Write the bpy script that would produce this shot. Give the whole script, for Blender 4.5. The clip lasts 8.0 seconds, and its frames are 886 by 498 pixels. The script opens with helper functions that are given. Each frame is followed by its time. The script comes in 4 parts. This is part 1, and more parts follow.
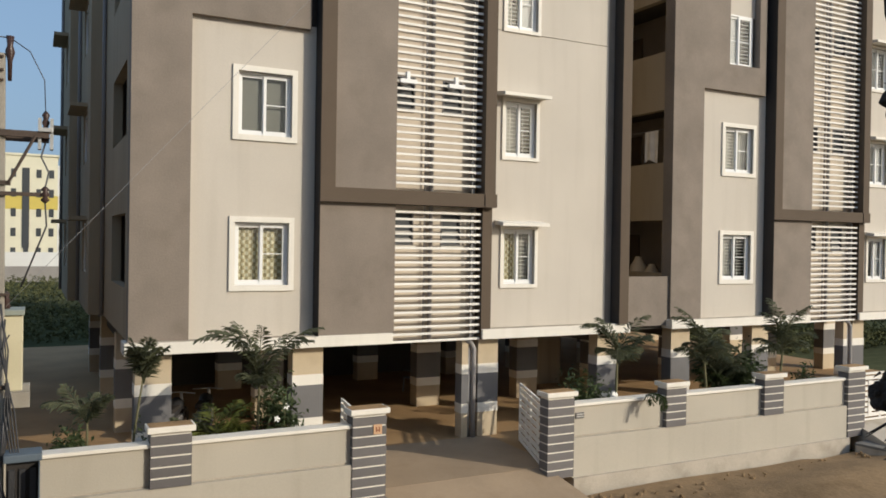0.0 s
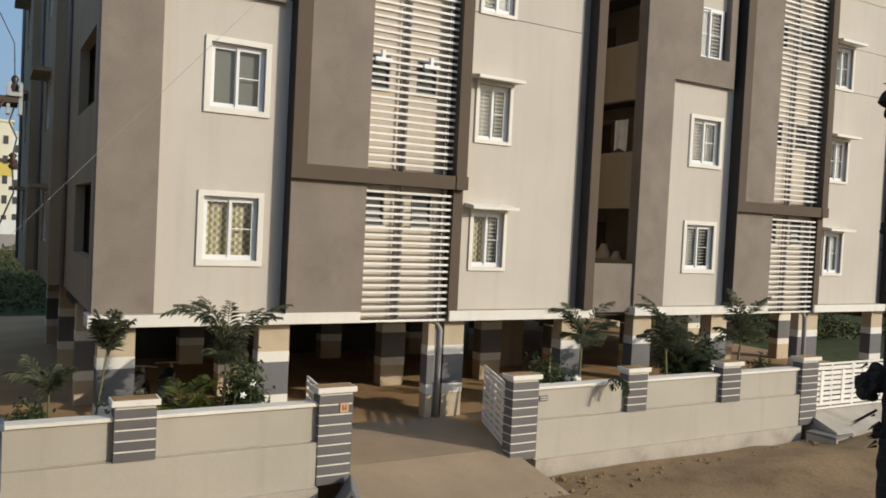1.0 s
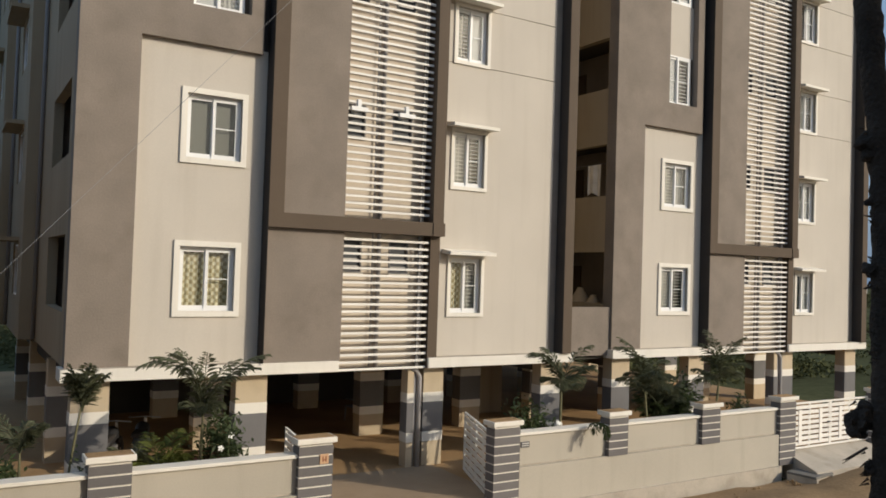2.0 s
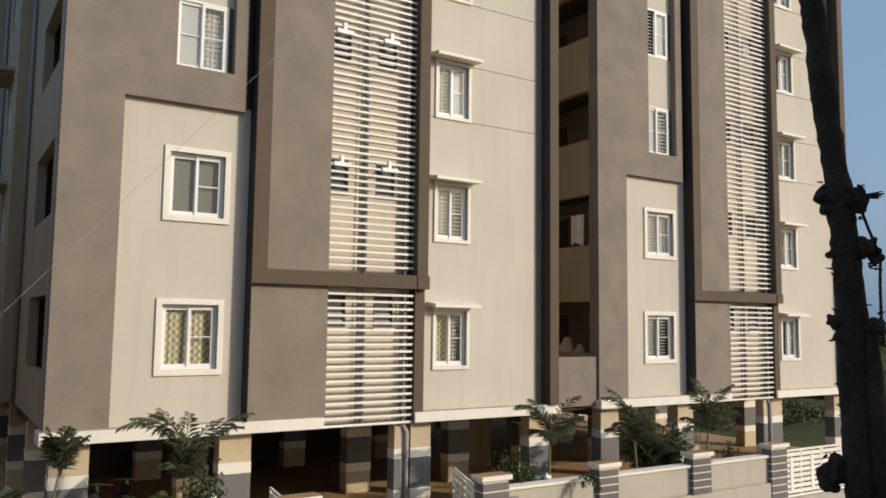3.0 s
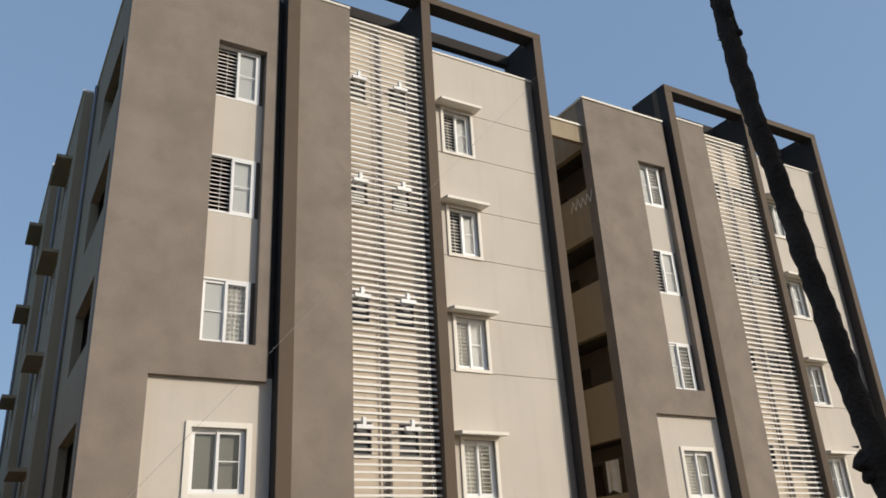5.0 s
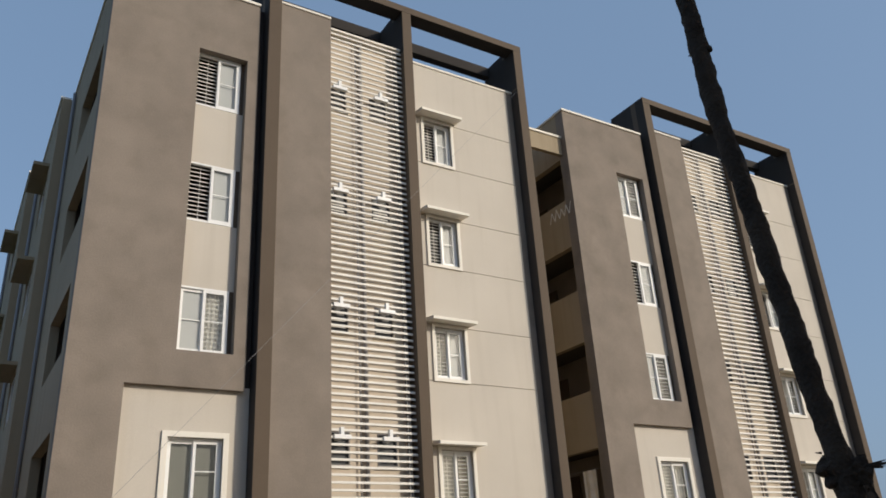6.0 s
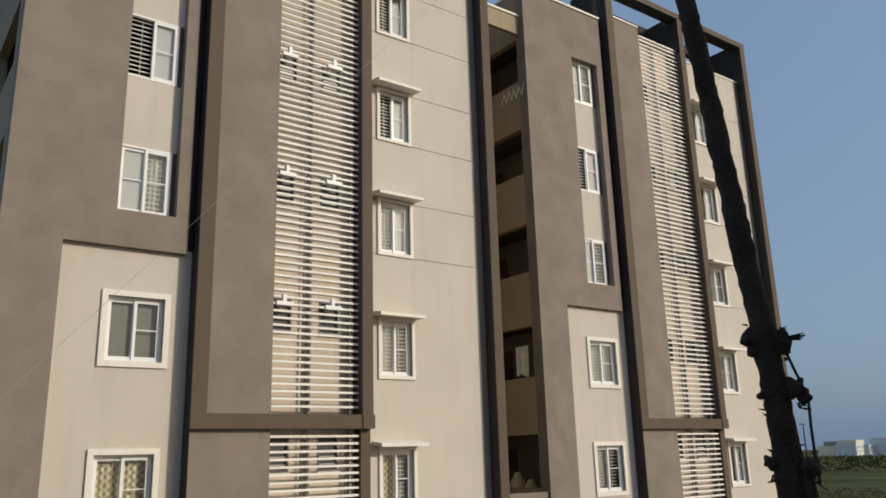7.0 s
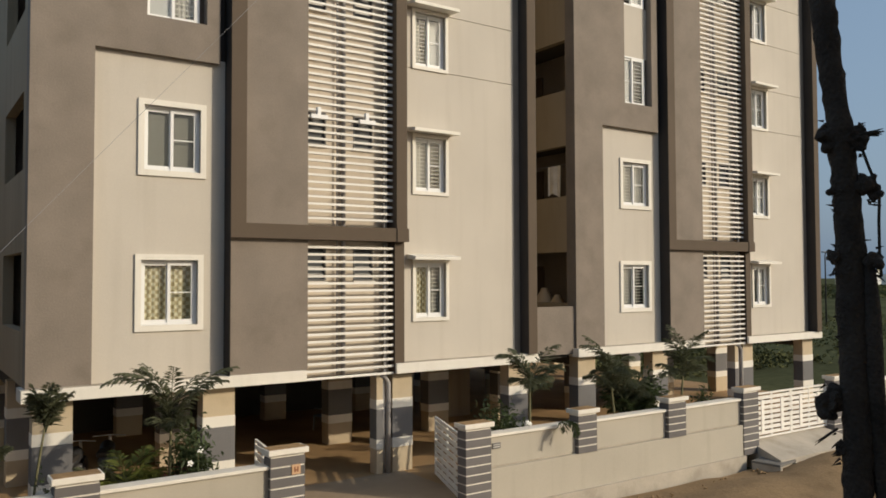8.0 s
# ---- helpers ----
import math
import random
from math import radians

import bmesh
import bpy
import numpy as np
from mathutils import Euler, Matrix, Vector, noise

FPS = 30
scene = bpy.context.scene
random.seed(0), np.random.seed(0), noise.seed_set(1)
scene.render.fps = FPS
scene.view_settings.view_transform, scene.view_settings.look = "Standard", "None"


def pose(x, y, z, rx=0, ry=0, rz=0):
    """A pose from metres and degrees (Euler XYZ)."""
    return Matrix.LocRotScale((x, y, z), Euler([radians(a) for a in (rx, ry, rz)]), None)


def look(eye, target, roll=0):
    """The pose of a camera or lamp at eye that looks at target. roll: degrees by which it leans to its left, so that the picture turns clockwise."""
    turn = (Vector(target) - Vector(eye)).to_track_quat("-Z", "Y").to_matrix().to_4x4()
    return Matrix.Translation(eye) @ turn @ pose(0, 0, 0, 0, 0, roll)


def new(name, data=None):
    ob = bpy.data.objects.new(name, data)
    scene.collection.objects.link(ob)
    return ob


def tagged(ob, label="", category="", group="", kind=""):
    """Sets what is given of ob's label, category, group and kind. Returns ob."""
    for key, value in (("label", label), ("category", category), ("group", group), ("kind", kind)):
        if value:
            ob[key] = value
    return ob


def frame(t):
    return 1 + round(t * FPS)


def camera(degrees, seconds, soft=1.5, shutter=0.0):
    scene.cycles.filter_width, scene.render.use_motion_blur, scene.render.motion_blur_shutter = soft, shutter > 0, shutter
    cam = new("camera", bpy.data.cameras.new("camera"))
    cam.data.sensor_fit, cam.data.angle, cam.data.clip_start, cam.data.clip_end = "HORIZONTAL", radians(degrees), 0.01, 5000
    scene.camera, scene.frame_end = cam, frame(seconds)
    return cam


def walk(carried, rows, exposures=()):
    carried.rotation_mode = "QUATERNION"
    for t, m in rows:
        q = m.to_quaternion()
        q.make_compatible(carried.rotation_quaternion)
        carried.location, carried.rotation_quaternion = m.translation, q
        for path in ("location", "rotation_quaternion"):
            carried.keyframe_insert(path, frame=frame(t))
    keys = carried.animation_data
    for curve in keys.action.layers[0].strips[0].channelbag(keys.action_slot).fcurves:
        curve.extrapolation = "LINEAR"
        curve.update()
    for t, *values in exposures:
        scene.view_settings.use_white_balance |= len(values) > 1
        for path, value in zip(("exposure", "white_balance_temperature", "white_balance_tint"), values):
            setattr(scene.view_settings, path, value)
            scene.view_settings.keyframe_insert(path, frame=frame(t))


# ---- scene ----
# the camera and its walk
cam = camera(58.0, 8.0, soft=1.7)
PATH = [
    (0, (-5.255, -16.02, 4.665), (-4.342, -14.241, 4.649), 0.9),
    (0.5, (-5.361, -16.01, 4.654), (-4.576, -14.173, 4.556), 2.2),
    (1, (-5.425, -15.949, 4.661), (-4.426, -14.217, 4.601), 2.8),
    (1.5, (-5.499, -15.913, 4.653), (-4.382, -14.254, 4.684), 1.4),
    (1.7, (-5.509, -15.917, 4.654), (-4.462, -14.213, 4.694), 2.0),
    (2.8, (-5.443, -15.983, 4.691), (-4.369, -14.303, 4.838), 1.0),
    (3, (-5.429, -15.991, 4.7), (-4.361, -14.31, 4.886), 0.7),
    (3.5, (-5.395, -15.998, 4.742), (-4.337, -14.334, 5.077), -0.1),
    (4, (-5.382, -16.01, 4.789), (-4.337, -14.367, 5.246), -0.5),
    (4.5, (-5.363, -16.008, 4.846), (-4.386, -14.383, 5.482), -2.3),
    (5, (-5.351, -16.006, 4.898), (-4.399, -14.428, 5.675), -3.3),
    (5.2, (-5.349, -16.011, 4.899), (-4.407, -14.447, 5.716), -3.8),
    (6.3, (-5.371, -16.077, 4.856), (-4.308, -14.567, 5.623), -3.3),
    (6.5, (-5.389, -16.082, 4.848), (-4.265, -14.581, 5.544), -2.9),
    (7, (-5.444, -16.059, 4.785), (-4.293, -14.504, 5.292), -1.6),
    (7.5, (-5.51, -16.01, 4.714), (-4.37, -14.385, 4.954), -1.0),
    (8, (-5.586, -15.924, 4.641), (-4.455, -14.276, 4.714), -0.2),
]
walk(cam, [(t, look(eye, target, roll)) for t, eye, target, roll in PATH],
     [(0.0, 0.47, 6100, 7), (0.5, 0.41, 6200, 7), (1.0, 0.41, 6050, 7), (1.5, 0.33, 6250, 8), (3.0, 0.42, 6250, 8), (3.5, 0.33, 6250, 9), (4.0, 0.37, 6350, 11), (5.0, 0.38, 6100, 9), (6.5, 0.24, 6150, 9), (7.0, 0.22, 6250, 8), (7.5, 0.18, 6500, 8), (8.0, 0.29, 6550, 7)])

# ---- light ----
SUN_EL, SUN_AZ = radians(23), radians(143)
world = bpy.data.worlds.new("sky")
scene.world = world
world.use_nodes = True
wn = world.node_tree
sky = wn.nodes.new("ShaderNodeTexSky")
sky.sky_type = "NISHITA"
sky.sun_disc = False
sky.sun_elevation, sky.sun_rotation = SUN_EL, SUN_AZ
sky.air_density, sky.dust_density, sky.ozone_density = 1.0, 4.0, 1.0
haze = wn.nodes.new("ShaderNodeMixRGB")
haze.inputs[0].default_value = 0.66
haze.inputs[2].default_value = (1.55, 2.26, 3.3, 1)
wn.links.new(sky.outputs[0], haze.inputs[1])
wn.links.new(haze.outputs[0], wn.nodes["Background"].inputs[0])
wn.nodes["Background"].inputs[1].default_value = 0.12
sun = new("sun", bpy.data.lights.new("sun", "SUN"))
sun.data.energy, sun.data.angle, sun.data.color = 2.15, radians(0.8), (1.0, 0.86, 0.68)
TO_SUN = Vector((math.sin(SUN_AZ) * math.cos(SUN_EL), math.cos(SUN_AZ) * math.cos(SUN_EL), math.sin(SUN_EL)))
sun.matrix_world = look(TO_SUN * 60, (0, 0, 0))


# ---- materials ----
def mat(name, colour, rough=0.8, metal=0.0, spread=0.12, grain=40.0, stain=0.0, bump=0.15, big=0.6, tint=None, streak=False, random_tint=0.0, spec=0.3):
    m = bpy.data.materials.new(name)
    m.use_nodes = True
    n, l = m.node_tree.nodes, m.node_tree.links
    b = n["Principled BSDF"]
    b.inputs["Roughness"].default_value, b.inputs["Metallic"].default_value = rough, metal
    b.inputs["Specular IOR Level"].default_value = spec
    geo = n.new("ShaderNodeNewGeometry")
    co = geo.outputs["Position"]
    t1 = n.new("ShaderNodeTexNoise")
    t1.inputs["Scale"].default_value, t1.inputs["Detail"].default_value = big, 6
    t2 = n.new("ShaderNodeTexNoise")
    t2.inputs["Scale"].default_value, t2.inputs["Detail"].default_value = grain, 4
    l.new(co, t1.inputs["Vector"])
    l.new(co, t2.inputs["Vector"])
    add = n.new("ShaderNodeMath")
    add.operation = "MULTIPLY_ADD"
    l.new(t2.outputs[0], add.inputs[0])
    add.inputs[1].default_value = 0.5
    l.new(t1.outputs[0], add.inputs[2])
    ramp = n.new("ShaderNodeValToRGB")
    lo = [c * (1 - spread) for c in colour]
    hi = tint or [min(1, c * (1 + spread)) for c in colour]
    ramp.color_ramp.elements[0].position, ramp.color_ramp.elements[1].position = 0.5, 1.0
    ramp.color_ramp.elements[0].color, ramp.color_ramp.elements[1].color = (*lo, 1), (*hi, 1)
    l.new(add.outputs[0], ramp.inputs[0])
    out = ramp.outputs[0]
    if stain:
        mp = n.new("ShaderNodeMapping")
        mp.inputs["Scale"].default_value = (2.2, 2.2, 0.16) if streak else (1, 1, 1)
        l.new(co, mp.inputs[0])
        t3 = n.new("ShaderNodeTexNoise")
        t3.inputs["Scale"].default_value, t3.inputs["Detail"].default_value = 1.6, 8
        l.new(mp.outputs[0], t3.inputs["Vector"])
        r3 = n.new("ShaderNodeMapRange")
        r3.inputs[1].default_value, r3.inputs[2].default_value = 0.52, 0.75
        r3.inputs[3].default_value, r3.inputs[4].default_value = 0.0, stain
        l.new(t3.outputs[0], r3.inputs[0])
        mix = n.new("ShaderNodeMixRGB")
        mix.blend_type = "MULTIPLY"
        mix.inputs[2].default_value = (0.5, 0.46, 0.4, 1)
        l.new(r3.outputs[0], mix.inputs[0])
        l.new(out, mix.inputs[1])
        out = mix.outputs[0]
    if random_tint:
        info = n.new("ShaderNodeObjectInfo")
        r4 = n.new("ShaderNodeMapRange")
        r4.inputs[3].default_value, r4.inputs[4].default_value = 1 - random_tint, 1 + random_tint
        l.new(info.outputs["Random"], r4.inputs[0])
        hsv = n.new("ShaderNodeHueSaturation")
        l.new(r4.outputs[0], hsv.inputs["Value"])
        l.new(out, hsv.inputs["Color"])
        out = hsv.outputs[0]
    l.new(out, b.inputs["Base Color"])
    if bump:
        bp = n.new("ShaderNodeBump")
        bp.inputs["Strength"].default_value, bp.inputs["Distance"].default_value = bump, 0.02
        l.new(t2.outputs[0], bp.inputs["Height"])
        l.new(bp.outputs[0], b.inputs["Normal"])
    return m


def glass_mat(name, tint):
    m = bpy.data.materials.new(name)
    m.use_nodes = True
    n, l = m.node_tree.nodes, m.node_tree.links
    n.remove(n["Principled BSDF"])
    tr, gl, mx, fr = n.new("ShaderNodeBsdfTransparent"), n.new("ShaderNodeBsdfGlossy"), n.new("ShaderNodeMixShader"), n.new("ShaderNodeLayerWeight")
    pw, ma = n.new("ShaderNodeMath"), n.new("ShaderNodeMath")
    tr.inputs[0].default_value = (*tint, 1)
    gl.inputs["Roughness"].default_value = 0.03
    fr.inputs[0].default_value = 0.5
    pw.operation, pw.inputs[1].default_value = "POWER", 5.0
    ma.operation, ma.inputs[1].default_value, ma.inputs[2].default_value = "MULTIPLY_ADD", 0.95, 0.045
    l.new(fr.outputs["Facing"], pw.inputs[0])
    l.new(pw.outputs[0], ma.inputs[0])
    l.new(ma.outputs[0], mx.inputs[0])
    l.new(tr.outputs[0], mx.inputs[1])
    l.new(gl.outputs[0], mx.inputs[2])
    l.new(mx.outputs[0], n["Material Output"].inputs[0])
    return m


BEIGE = mat("beige plaster", (0.58, 0.53, 0.46), 0.85, spread=0.05, stain=0.12, streak=True, bump=0.12)
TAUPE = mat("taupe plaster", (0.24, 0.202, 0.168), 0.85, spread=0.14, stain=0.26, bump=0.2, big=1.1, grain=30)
BROWN = mat("brown paint", (0.108, 0.08, 0.056), 0.75, spread=0.08, stain=0.15)
CHARCOAL = mat("charcoal grey", (0.05, 0.045, 0.042), 0.8, spread=0.12, stain=0.2, spec=0.1)
WHITE = mat("white paint", (0.80, 0.76, 0.68), 0.6, spread=0.04, stain=0.15, streak=True, bump=0.06)
UPVC = mat("white window plastic", (0.82, 0.82, 0.81), 0.35, spread=0.02, bump=0.0)
SLAT = mat("white slat paint", (0.82, 0.79, 0.73), 0.5, spread=0.04, bump=0.03, random_tint=0.05)
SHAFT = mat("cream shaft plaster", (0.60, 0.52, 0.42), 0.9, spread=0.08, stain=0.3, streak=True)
# cream lowered in tone: part of the side walls' shade is in this colour
SIDE = mat("cream side plaster darkened for shade", (0.36, 0.295, 0.205), 0.9, spread=0.06, stain=0.3, streak=True)
TAN = mat("tan column paint", (0.56, 0.46, 0.32), 0.8, spread=0.08, stain=0.25)
GREY = mat("grey paint", (0.17, 0.165, 0.165), 0.75, spread=0.1, stain=0.2, bump=0.2)
STRIPE_GREY = mat("grey cladding", (0.15, 0.14, 0.138), 0.7, spread=0.15, grain=90, bump=0.35, random_tint=0.08)
CREAM = mat("cream boundary wall paint", (0.46, 0.42, 0.35), 0.85, spread=0.07, stain=0.14, streak=True)
PLINTH = mat("bare cement plaster", (0.46, 0.41, 0.34), 0.95, spread=0.15, stain=0.5, bump=0.4, big=1.5)
YARD = mat("brown yard paving", (0.40, 0.255, 0.125), 0.9, spread=0.2, stain=0.4, bump=0.3, big=0.8)
CONCRETE = mat("concrete paving", (0.34, 0.255, 0.17), 0.9, spread=0.18, stain=0.4, bump=0.3, big=0.8)
SOIL = mat("brown soil", (0.34, 0.22, 0.11), 1.0, spread=0.3, stain=0.5, bump=0.8, grain=18, big=1.2)
DIRT = mat("dry dirt road", (0.25, 0.17, 0.092), 1.0, spread=0.28, stain=0.55, bump=0.9, grain=14, big=0.5)
GRASS = mat("rough grass", (0.08, 0.086, 0.047), 1.0, spec=0.0, spread=0.4, stain=0.4, bump=0.9, grain=3, big=0.06)
# room and ceiling colours carry the gloom of the spaces they line
INTERIOR = mat("room colour darkened for shade", (0.10, 0.088, 0.075), 0.9, spread=0.1)
DARKIN = mat("ceiling colour darkened for shade", (0.09, 0.08, 0.068), 0.9, spread=0.15)
GLASS = glass_mat("window glass", (0.88, 0.89, 0.88))
TINTED = glass_mat("tinted glass", (0.62, 0.63, 0.61))
PALE = mat("pale grey window blind", (0.66, 0.66, 0.66), 0.8, spread=0.08)
BLIND = mat("grey window blind", (0.56, 0.55, 0.52), 0.8, spread=0.08)
CURTAIN_Y = mat("yellow checked curtain", (0.80, 0.75, 0.58), 0.95, spread=0.15, grain=14, big=7, bump=0.1)


def checked(m, size, a):
    """Adds a woven check of that size to a cloth."""
    n, l = m.node_tree.nodes, m.node_tree.links
    b = n["Principled BSDF"]
    src = b.inputs["Base Color"].links[0].from_socket
    ch, mx, geo = n.new("ShaderNodeTexChecker"), n.new("ShaderNodeMixRGB"), n.new("ShaderNodeNewGeometry")
    ch.inputs["Scale"].default_value = 1 / size
    ch.inputs["Color1"].default_value, ch.inputs["Color2"].default_value = (1, 1, 1, 1), (a, a * 0.92, a * 0.75, 1)
    mp = n.new("ShaderNodeMapping")
    mp.inputs["Scale"].default_value = (1, 0, 1)
    mp.inputs["Location"].default_value = (0, 0.02, 0)
    l.new(geo.outputs["Position"], mp.inputs[0])
    l.new(mp.outputs[0], ch.inputs["Vector"])
    mx.blend_type, mx.inputs[0].default_value = "MULTIPLY", 1.0
    l.new(src, mx.inputs[1])
    l.new(ch.outputs["Color"], mx.inputs[2])
    l.new(mx.outputs[0], b.inputs["Base Color"])


checked(CURTAIN_Y, 0.075, 0.62)
CURTAIN_W = mat("pale curtain", (0.74, 0.72, 0.68), 0.95, spread=0.12, grain=30, big=4)
GRILLE = mat("painted window grille", (0.74, 0.71, 0.66), 0.5)
ALUM = mat("pale steel", (0.62, 0.62, 0.60), 0.4, metal=0.7, spread=0.06)
STEEL = mat("dark steel", (0.09, 0.09, 0.095), 0.5, metal=0.7, spread=0.2)
PVC = mat("grey pipe plastic", (0.24, 0.24, 0.25), 0.5, spread=0.08)
PIPE = mat("pale grey pipe plastic", (0.36, 0.34, 0.33), 0.5, spread=0.08)
# bark colour set very low, holding the shade the trunk stands in
BARK = mat("weathered bark darkened for shade", (0.055, 0.044, 0.036), 1.0, spread=0.4, grain=60, bump=1.0, big=5)
STEM = mat("palm stem", (0.16, 0.15, 0.08), 0.8, spread=0.3, grain=30)
LEAF = mat("palm leaf", (0.12, 0.13, 0.075), 0.55, spread=0.45, grain=5, big=2, bump=0.0)
LEAF_Y = mat("yellow green leaf", (0.15, 0.17, 0.04), 0.6, spread=0.45, grain=6, big=3, bump=0.0)
LEAF_D = mat("dark shrub leaf", (0.07, 0.095, 0.04), 0.5, spread=0.45, grain=6, big=3, bump=0.0)
LEAF_R = mat("reddish shrub leaf", (0.12, 0.055, 0.04), 0.55, spread=0.4, grain=6, big=3, bump=0.0)


def leafy(m):
    """Lets part of the light through a leaf."""
    n, l = m.node_tree.nodes, m.node_tree.links
    b = n["Principled BSDF"]
    tr, mx = n.new("ShaderNodeBsdfTranslucent"), n.new("ShaderNodeMixShader")
    l.new(b.inputs["Base Color"].links[0].from_socket, tr.inputs[0])
    mx.inputs[0].default_value = 0.35
    l.new(b.outputs[0], mx.inputs[1])
    l.new(tr.outputs[0], mx.inputs[2])
    l.new(mx.outputs[0], n["Material Output"].inputs[0])


for m in (LEAF, LEAF_Y, LEAF_D, LEAF_R):
    leafy(m)
PETAL = mat("white petal", (0.85, 0.84, 0.80), 0.6, spread=0.03, bump=0)
POLE = mat("cement pole", (0.36, 0.33, 0.28), 0.9, spread=0.15, stain=0.4, bump=0.3)
TANK = mat("pale green transformer paint", (0.30, 0.33, 0.29), 0.5, spread=0.1, stain=0.4)
TANK_Y = mat("cream transformer paint", (0.62, 0.57, 0.40), 0.5, spread=0.06, stain=0.2)
BOXPAINT = mat("blue grey box paint", (0.12, 0.15, 0.18), 0.5, spread=0.1)
BLUE = mat("blue drum plastic", (0.04, 0.16, 0.42), 0.45, spread=0.1)
STRUT = mat("darker grey cement", (0.19, 0.18, 0.165), 0.9, spread=0.15, stain=0.4, bump=0.3)
TERRA = mat("dark red motif", (0.30, 0.12, 0.06), 0.6)
PORCELAIN = mat("brown porcelain", (0.06, 0.035, 0.03), 0.3, spread=0.1)
RUST = mat("rusty steel", (0.10, 0.075, 0.06), 0.7, metal=0.3, spread=0.3)
ORANGE = mat("orange tile", (0.62, 0.40, 0.24), 0.5, spread=0.15)
FARWHITE = mat("far white paint", (0.70, 0.70, 0.68), 0.9, spread=0.05)
FARCREAM = mat("far cream paint", (0.72, 0.68, 0.52), 0.9, spread=0.05)
FARYELLOW = mat("far yellow paint", (0.60, 0.48, 0.12), 0.9, spread=0.05)
FARDARK = mat("far window glass", (0.06, 0.065, 0.07), 0.4, spread=0.05)
FARGREY = mat("far grey wall", (0.30, 0.28, 0.26), 0.9, spread=0.1)
BUSHFAR = mat("far scrub", (0.10, 0.105, 0.05), 1.0, spec=0.0, spread=0.5, grain=4, big=0.5, bump=0)


# ---- mesh helpers ----
def box(bm, x0, x1, y0, y1, z0, z1):
    v = [bm.verts.new(p) for p in ((x0, y0, z0), (x1, y0, z0), (x1, y1, z0), (x0, y1, z0), (x0, y0, z1), (x1, y0, z1), (x1, y1, z1), (x0, y1, z1))]
    for q in ((0, 3, 2, 1), (4, 5, 6, 7), (0, 1, 5, 4), (1, 2, 6, 5), (2, 3, 7, 6), (3, 0, 4, 7)):
        bm.faces.new([v[i] for i in q])
    return bm


def boxes(*rows):
    bm = bmesh.new()
    for r in rows:
        box(bm, *r)
    return bm


def soften(bm, w=0.01):
    bmesh.ops.bevel(bm, geom=list(bm.edges), offset=w, segments=2, affect="EDGES", profile=0.6)
    return bm


def part(name, bm, material, parent=None, label="", smooth=False):
    me = bpy.data.meshes.new(name)
    bm.to_mesh(me)
    bm.free()
    me.materials.append(material)
    if smooth:
        me.shade_smooth()
    ob = new(name, me)
    ob.parent = parent
    if label:
        ob["label"] = label
    return ob


def thing(name, label, category, group="", kind="", at=(0, 0, 0)):
    ob = tagged(new(name), label, category, group, kind)
    ob.location = at
    ob.empty_display_size = 0.1
    return ob


def tube(bm, pts, radii, seg=8, cap=True):
    """A tube through points, with a radius at each."""
    rings = []
    for i, p in enumerate(pts):
        p = Vector(p)
        d = (Vector(pts[min(i + 1, len(pts) - 1)]) - Vector(pts[max(i - 1, 0)])).normalized()
        a = d.cross(Vector((0, 0, 1)) if abs(d.z) < 0.9 else Vector((1, 0, 0))).normalized()
        b = d.cross(a)
        r = radii if isinstance(radii, (int, float)) else radii[i]
        rings.append([bm.verts.new(p + r * (math.cos(k * 2 * math.pi / seg) * a + math.sin(k * 2 * math.pi / seg) * b)) for k in range(seg)])
    for r0, r1 in zip(rings, rings[1:]):
        for k in range(seg):
            bm.faces.new((r0[k], r0[(k + 1) % seg], r1[(k + 1) % seg], r1[k]))
    if cap:
        bm.faces.new(rings[0][::-1])
        bm.faces.new(rings[-1])
    bmesh.ops.recalc_face_normals(bm, faces=list(bm.faces))
    return bm


def pierced(bm, u0, u1, z0, z1, d0, d1, holes, axis="x"):
    """One closed wall along x (or y) from u0 to u1, from d0 to d1 thick, with rectangular holes (u0, u1, z0, z1)."""
    us = sorted({round(q, 5) for q in (u0, u1, *[h[0] for h in holes], *[h[1] for h in holes])})
    zs = sorted({round(q, 5) for q in (z0, z1, *[h[2] for h in holes], *[h[3] for h in holes])})
    us, zs = [q for q in us if u0 - 1e-4 <= q <= u1 + 1e-4], [q for q in zs if z0 - 1e-4 <= q <= z1 + 1e-4]

    def solid(i, k):
        if not (0 <= i < len(us) - 1 and 0 <= k < len(zs) - 1):
            return False
        u, z = (us[i] + us[i + 1]) / 2, (zs[k] + zs[k + 1]) / 2
        return not any(h[0] < u < h[1] and h[2] < z < h[3] for h in holes)

    made = {}

    def at(i, k, d):
        if (i, k, d) not in made:
            dd = (d0, d1)[d]
            made[i, k, d] = bm.verts.new((us[i], dd, zs[k]) if axis == "x" else (dd, us[i], zs[k]))
        return made[i, k, d]

    new_faces = []
    for i in range(len(us) - 1):
        for k in range(len(zs) - 1):
            if not solid(i, k):
                continue
            for d in (0, 1):
                new_faces.append(bm.faces.new((at(i, k, d), at(i + 1, k, d), at(i + 1, k + 1, d), at(i, k + 1, d))))
            for (di, dk), (a, b) in (((-1, 0), ((i, k), (i, k + 1))), ((1, 0), ((i + 1, k), (i + 1, k + 1))), ((0, -1), ((i, k), (i + 1, k))), ((0, 1), ((i, k + 1), (i + 1, k + 1)))):
                if not solid(i + di, k + dk):
                    new_faces.append(bm.faces.new((at(*a, 0), at(*b, 0), at(*b, 1), at(*a, 1))))
    bmesh.ops.recalc_face_normals(bm, faces=new_faces)
    return bm


def parts(name, rows, material, parent, label=""):
    """One part for each box."""
    return [part(name, boxes(r), material, parent, label) for r in rows]


